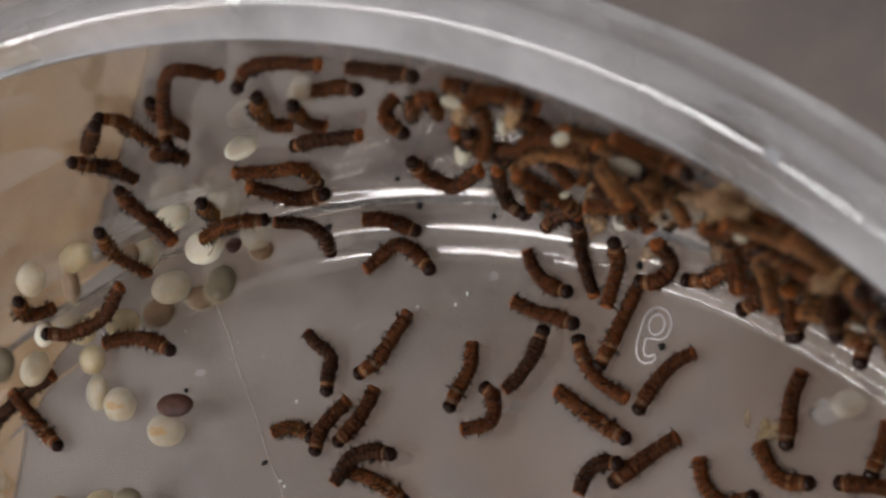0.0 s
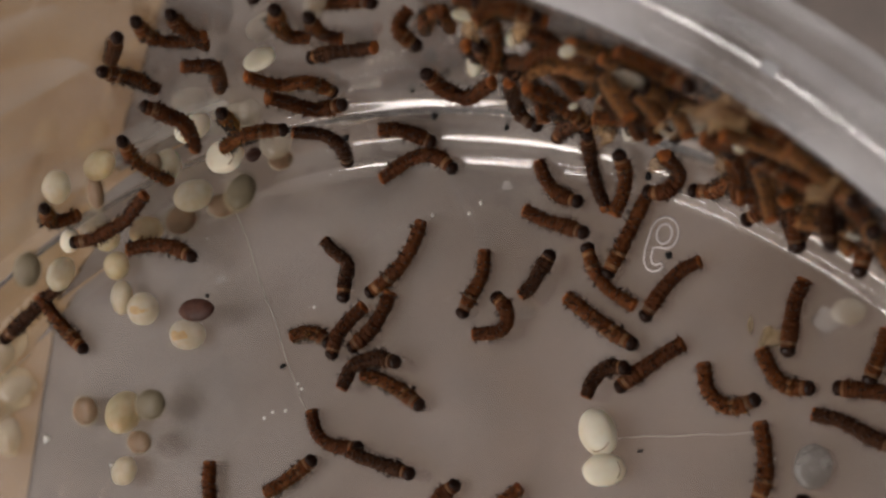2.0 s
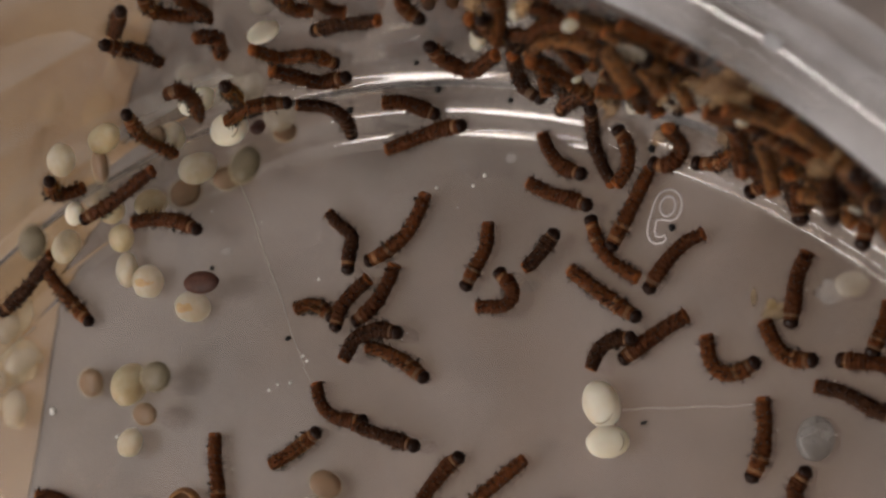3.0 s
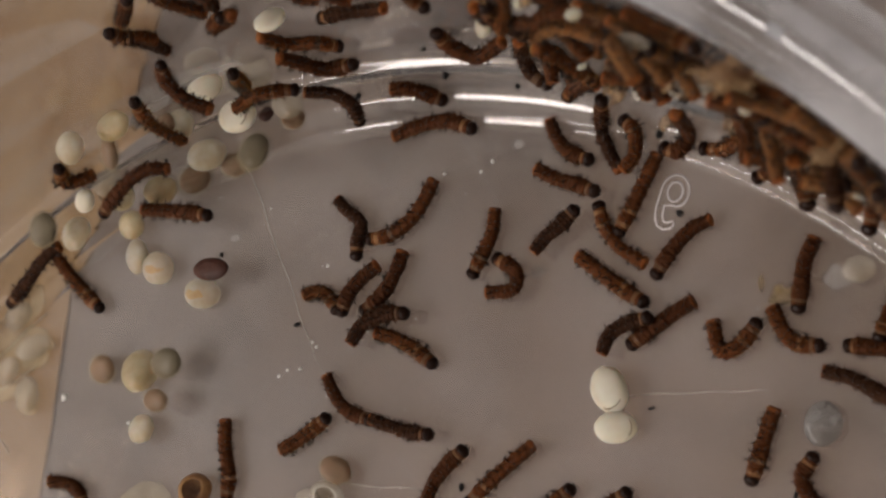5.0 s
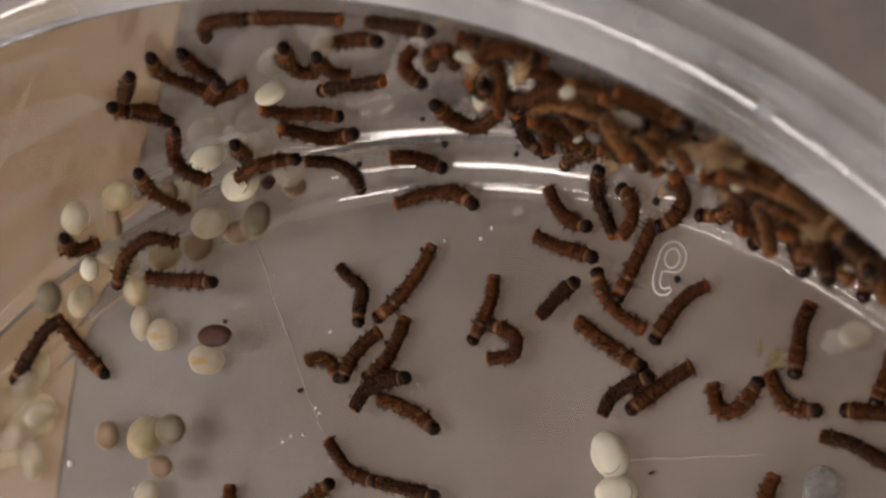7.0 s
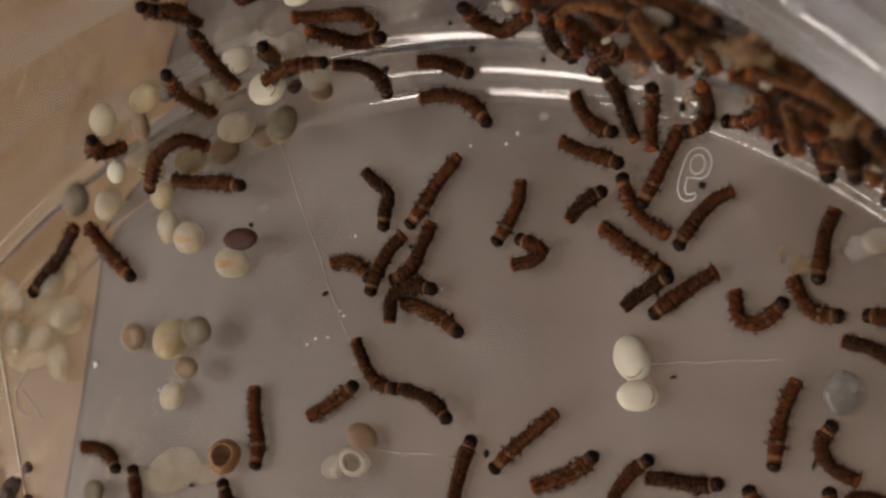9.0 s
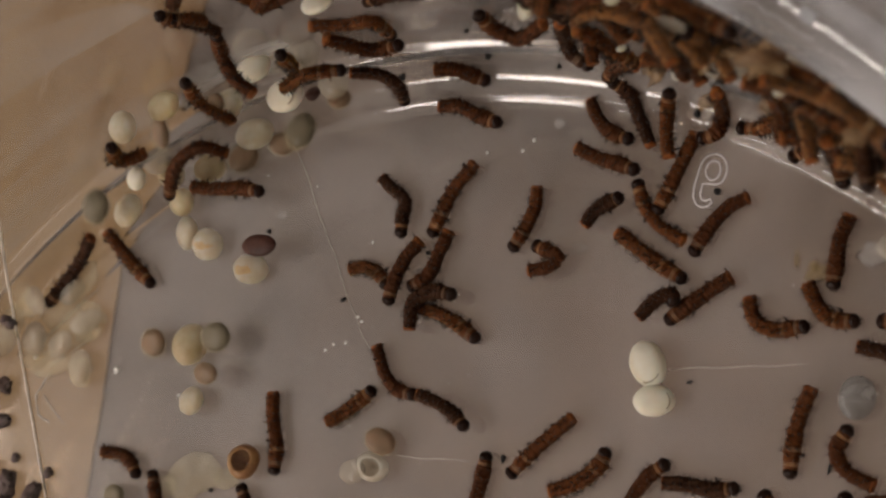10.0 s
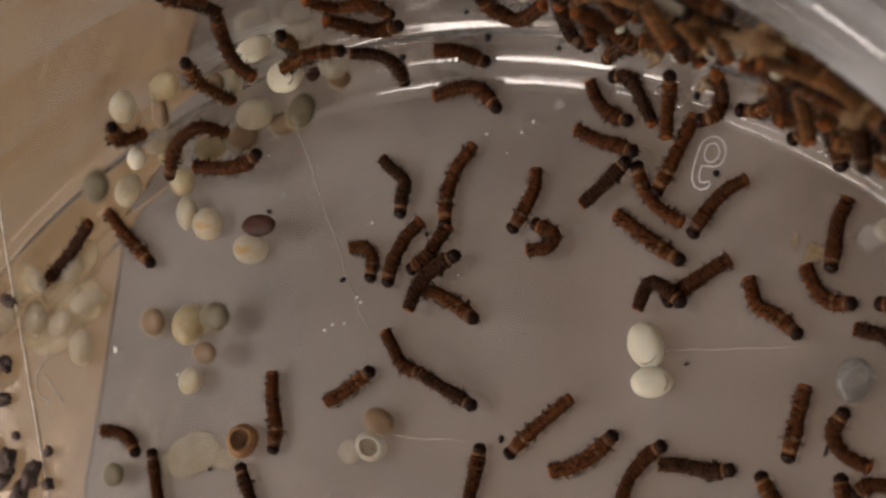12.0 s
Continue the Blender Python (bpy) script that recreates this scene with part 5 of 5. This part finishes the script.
egg(6.82, 22.60, 7.80, 0.42, 0.27, 70, "dull")
egg(8.88, 21.98, 12.60, 0.31, 0.13, -25, "dull")
egg(9.48, 21.70, 11.40, 0.17, 0.17, 0, "dull")
egg(11.27, 20.85, 12.60, 0.19, 0.15, 0, "dull")
egg(12.56, 20.10, 12.60, 0.40, 0.17, -25, "husk")
egg(14.72, 18.57, 12.20, 0.16, 0.16, 0, "dull")
# this husk takes the place of a white reflection on the side
egg(10.99, 20.85, 6.20, 0.29, 0.35, 40, "husk")
egg(-3.99, 23.13, 1.00, 0.29, 0.32, 0, "dark")
egg(9.10, 21.31, 7.24, 0.14, 0.09, 10, "dull")


# ---------------------------------------------------------------- specks and threads
frass(-3.42, 16.75, 0.08, 0.098, 0.074)
frass(7.79, 13.82, 0.08, 0.098, 0.049)
frass(-6.19, 19.08, 0.08, 0.074, 0.074)
frass(2.30, 23.79, 2.63, 0.082, 0.066)
frass(2.49, 23.24, 1.69, 0.082, 0.115)
frass(4.32, 22.89, 0.84, 0.082, 0.082)
frass(-0.92, 23.24, 0.77, 0.115, 0.098)
frass(8.28, 21.19, 0.26, 0.082, 0.115)
frass(8.72, 18.99, 0.08, 0.098, 0.098)
frass(-8.25, 11.05, 0.08, 0.098, 0.066)
frass(2.07, 11.85, 0.08, 0.074, 0.131)
frass(11.65, 11.45, 0.08, 0.049, 0.197)
frass(-4.80, 23.04, 1.93, 0.049, 0.049)
frass(-3.30, 22.93, 0.54, 0.049, 0.049)
frass(-0.43, 17.97, 0.08, 0.066, 0.066)
thread(-5.30, 21.90, -4.09, 18.93, 0.013)
thread(-4.09, 18.93, -2.85, 15.88, 0.016)
thread(7.24, 14.21, 9.11, 14.18, 0.022)
thread(9.11, 14.18, 11.00, 14.16, 0.016)
thread(-1.51, 11.99, 0.96, 11.80, 0.018)
thread(-4.36, 15.09, -5.18, 14.52, 0.01)
thread(-2.89, 15.88, -2.42, 15.17, 0.014)
thread(-15.81, 16.75, -14.11, 17.71, 0.022)
thread(-15.52, 15.97, -13.61, 17.39, 0.02)
thread(-16.26, 15.62, -14.56, 16.68, 0.02)
thread(-15.12, 15.19, -13.32, 16.05, 0.02)
thread(-16.59, 17.18, -15.26, 15.58, 0.016)
thread(-15.32, 14.25, -14.42, 13.28, 0.022)
thread(-15.03, 15.04, -15.65, 14.26, 0.03)
thread(-15.65, 14.26, -15.52, 13.59, 0.03)
thread(-15.52, 13.59, -15.03, 13.34, 0.03)
thread(-14.42, 18.01, -15.44, 17.02, 0.03)
thread(-13.02, 17.73, -14.56, 16.68, 0.02)
strand([(-9.35, 22.34, 10.20), (-11.64, 21.08, 7.07), (-13.61, 19.73, 4.36), (-15.34, 17.80, 1.89), (-16.28, 15.37, 0.06), (-15.56, 12.75, 0.06), (-14.88, 10.31, 0.06), (-14.32, 8.48, 0.06)], 0.045)
speck(10.91, 16.98, 0.082, 0.213, STAIN)
speck(11.47, 16.52, 0.361, 0.230, STAIN)
speck(11.37, 16.77, 0.131, 0.164, STAIN)
speck(-12.24, 14.98, 0.115, 0.115, DUST)
speck(3.11, 21.03, 0.049, 0.066, DUST)
speck(1.56, 20.82, 0.049, 0.049, DUST)
speck(-3.77, 15.41, 0.049, 0.049, DUST)
speck(-3.32, 15.43, 0.049, 0.049, DUST)
speck(-4.07, 15.25, 0.049, 0.049, DUST)
speck(-2.76, 16.05, 0.049, 0.049, DUST)
speck(-2.90, 16.20, 0.049, 0.049, DUST)
speck(-2.38, 18.45, 0.049, 0.049, DUST)
speck(2.74, 20.76, 0.049, 0.049, DUST)
speck(-9.66, 14.06, 0.049, 0.049, DUST)
speck(-15.74, 15.56, 0.098, 0.098, DUST)
speck(-5.71, 19.56, 0.197, 0.131, SMUDGE_OR_REFLECTION)
speck(3.93, 21.44, 0.164, 0.148, SMUDGE_OR_REFLECTION)
# the next two discs paint white reflections on the base
speck(4.52, 17.76, 0.262, 0.164, SMUDGE_OR_REFLECTION)
speck(12.98, 16.98, 0.426, 0.295, SMUDGE_OR_REFLECTION)
# pale bands painted where the clear side reflects light
smear(97, 137, 3.0, 4.9)
smear(103, 137, 5.5, 7.3)
smear(100, 133, 7.8, 10.4)
smear(96, 128, 10.8, 12.3)
smear(112, 150, 2.1, 2.9)
crumb(-16.90, 14.65, 0.02, 0.27, 0.31)
crumb(-17.11, 13.45, 0.00, 0.23, 0.55)
crumb(-16.60, 11.35, 0.00, 0.47, 0.34)
crumb(-15.58, 10.87, 0.00, 0.55, 0.31)
crumb(-14.92, 11.65, 0.00, 0.20, 0.17)
crumb(-16.39, 12.20, 0.00, 0.17, 0.16)
crumb(-17.49, 14.31, 0.09, 0.47, 0.47)
crumb(-17.90, 11.84, 0.00, 0.62, 0.47)
crumb(-16.95, 10.69, 0.00, 0.47, 0.31)
crumb(-16.05, 10.22, 0.00, 0.55, 0.31)
crumb(-16.03, 16.65, 0.97, 0.20, 0.39)
crumb(-16.97, 15.59, 0.58, 0.31, 0.31)
crumb(-14.83, 10.59, 0.00, 0.23, 0.23)
shed_film(-14.37, 16.67, 0.12, 1.23, 0.69, -35)
shed_film(-15.64, 15.78, 0.12, 0.79, 0.66, 0)
shed_film(-14.80, 15.25, 0.12, 0.98, 0.36, 10)
shed_film(-13.28, 16.89, 0.12, 0.69, 0.36, -25)
shed_film(-13.38, 16.27, 0.12, 0.57, 0.33, 10)
shed_film(-13.69, 15.03, 0.12, 0.49, 0.61, 20)
shed_film(-15.44, 17.39, 1.03, 0.74, 0.49, -50)
shed_film(-13.59, 17.95, 0.22, 0.49, 0.74, -30)
shed_film(-16.12, 16.69, 0.80, 0.49, 0.66, 0)
shed_film(-8.94, 11.50, 0.12, 1.07, 0.66, 15)
shed_film(-10.16, 11.19, 0.12, 0.57, 0.38, 0)
shed_film(-7.62, 11.38, 0.12, 0.49, 0.33, 0)
litter = random.Random(5)
for i in range(44):
    a, z = radians(litter.uniform(36, 70)), litter.uniform(1.5, 12.6)
    x, y, z = on_side(a, z, litter.uniform(0.12, 0.7))
    if i % 4 == 0:
        egg(x, y, z, litter.uniform(0.28, 0.5), litter.uniform(0.2, 0.36), litter.uniform(0, 180), litter.choice(("husk", "dull", "opened")))
    else:
        cast_skin(x, y, z, litter.uniform(0.3, 0.6), litter.uniform(0.12, 0.26), litter.uniform(0, 180), litter.uniform(-60, 60))
dust_film(900)

motions()
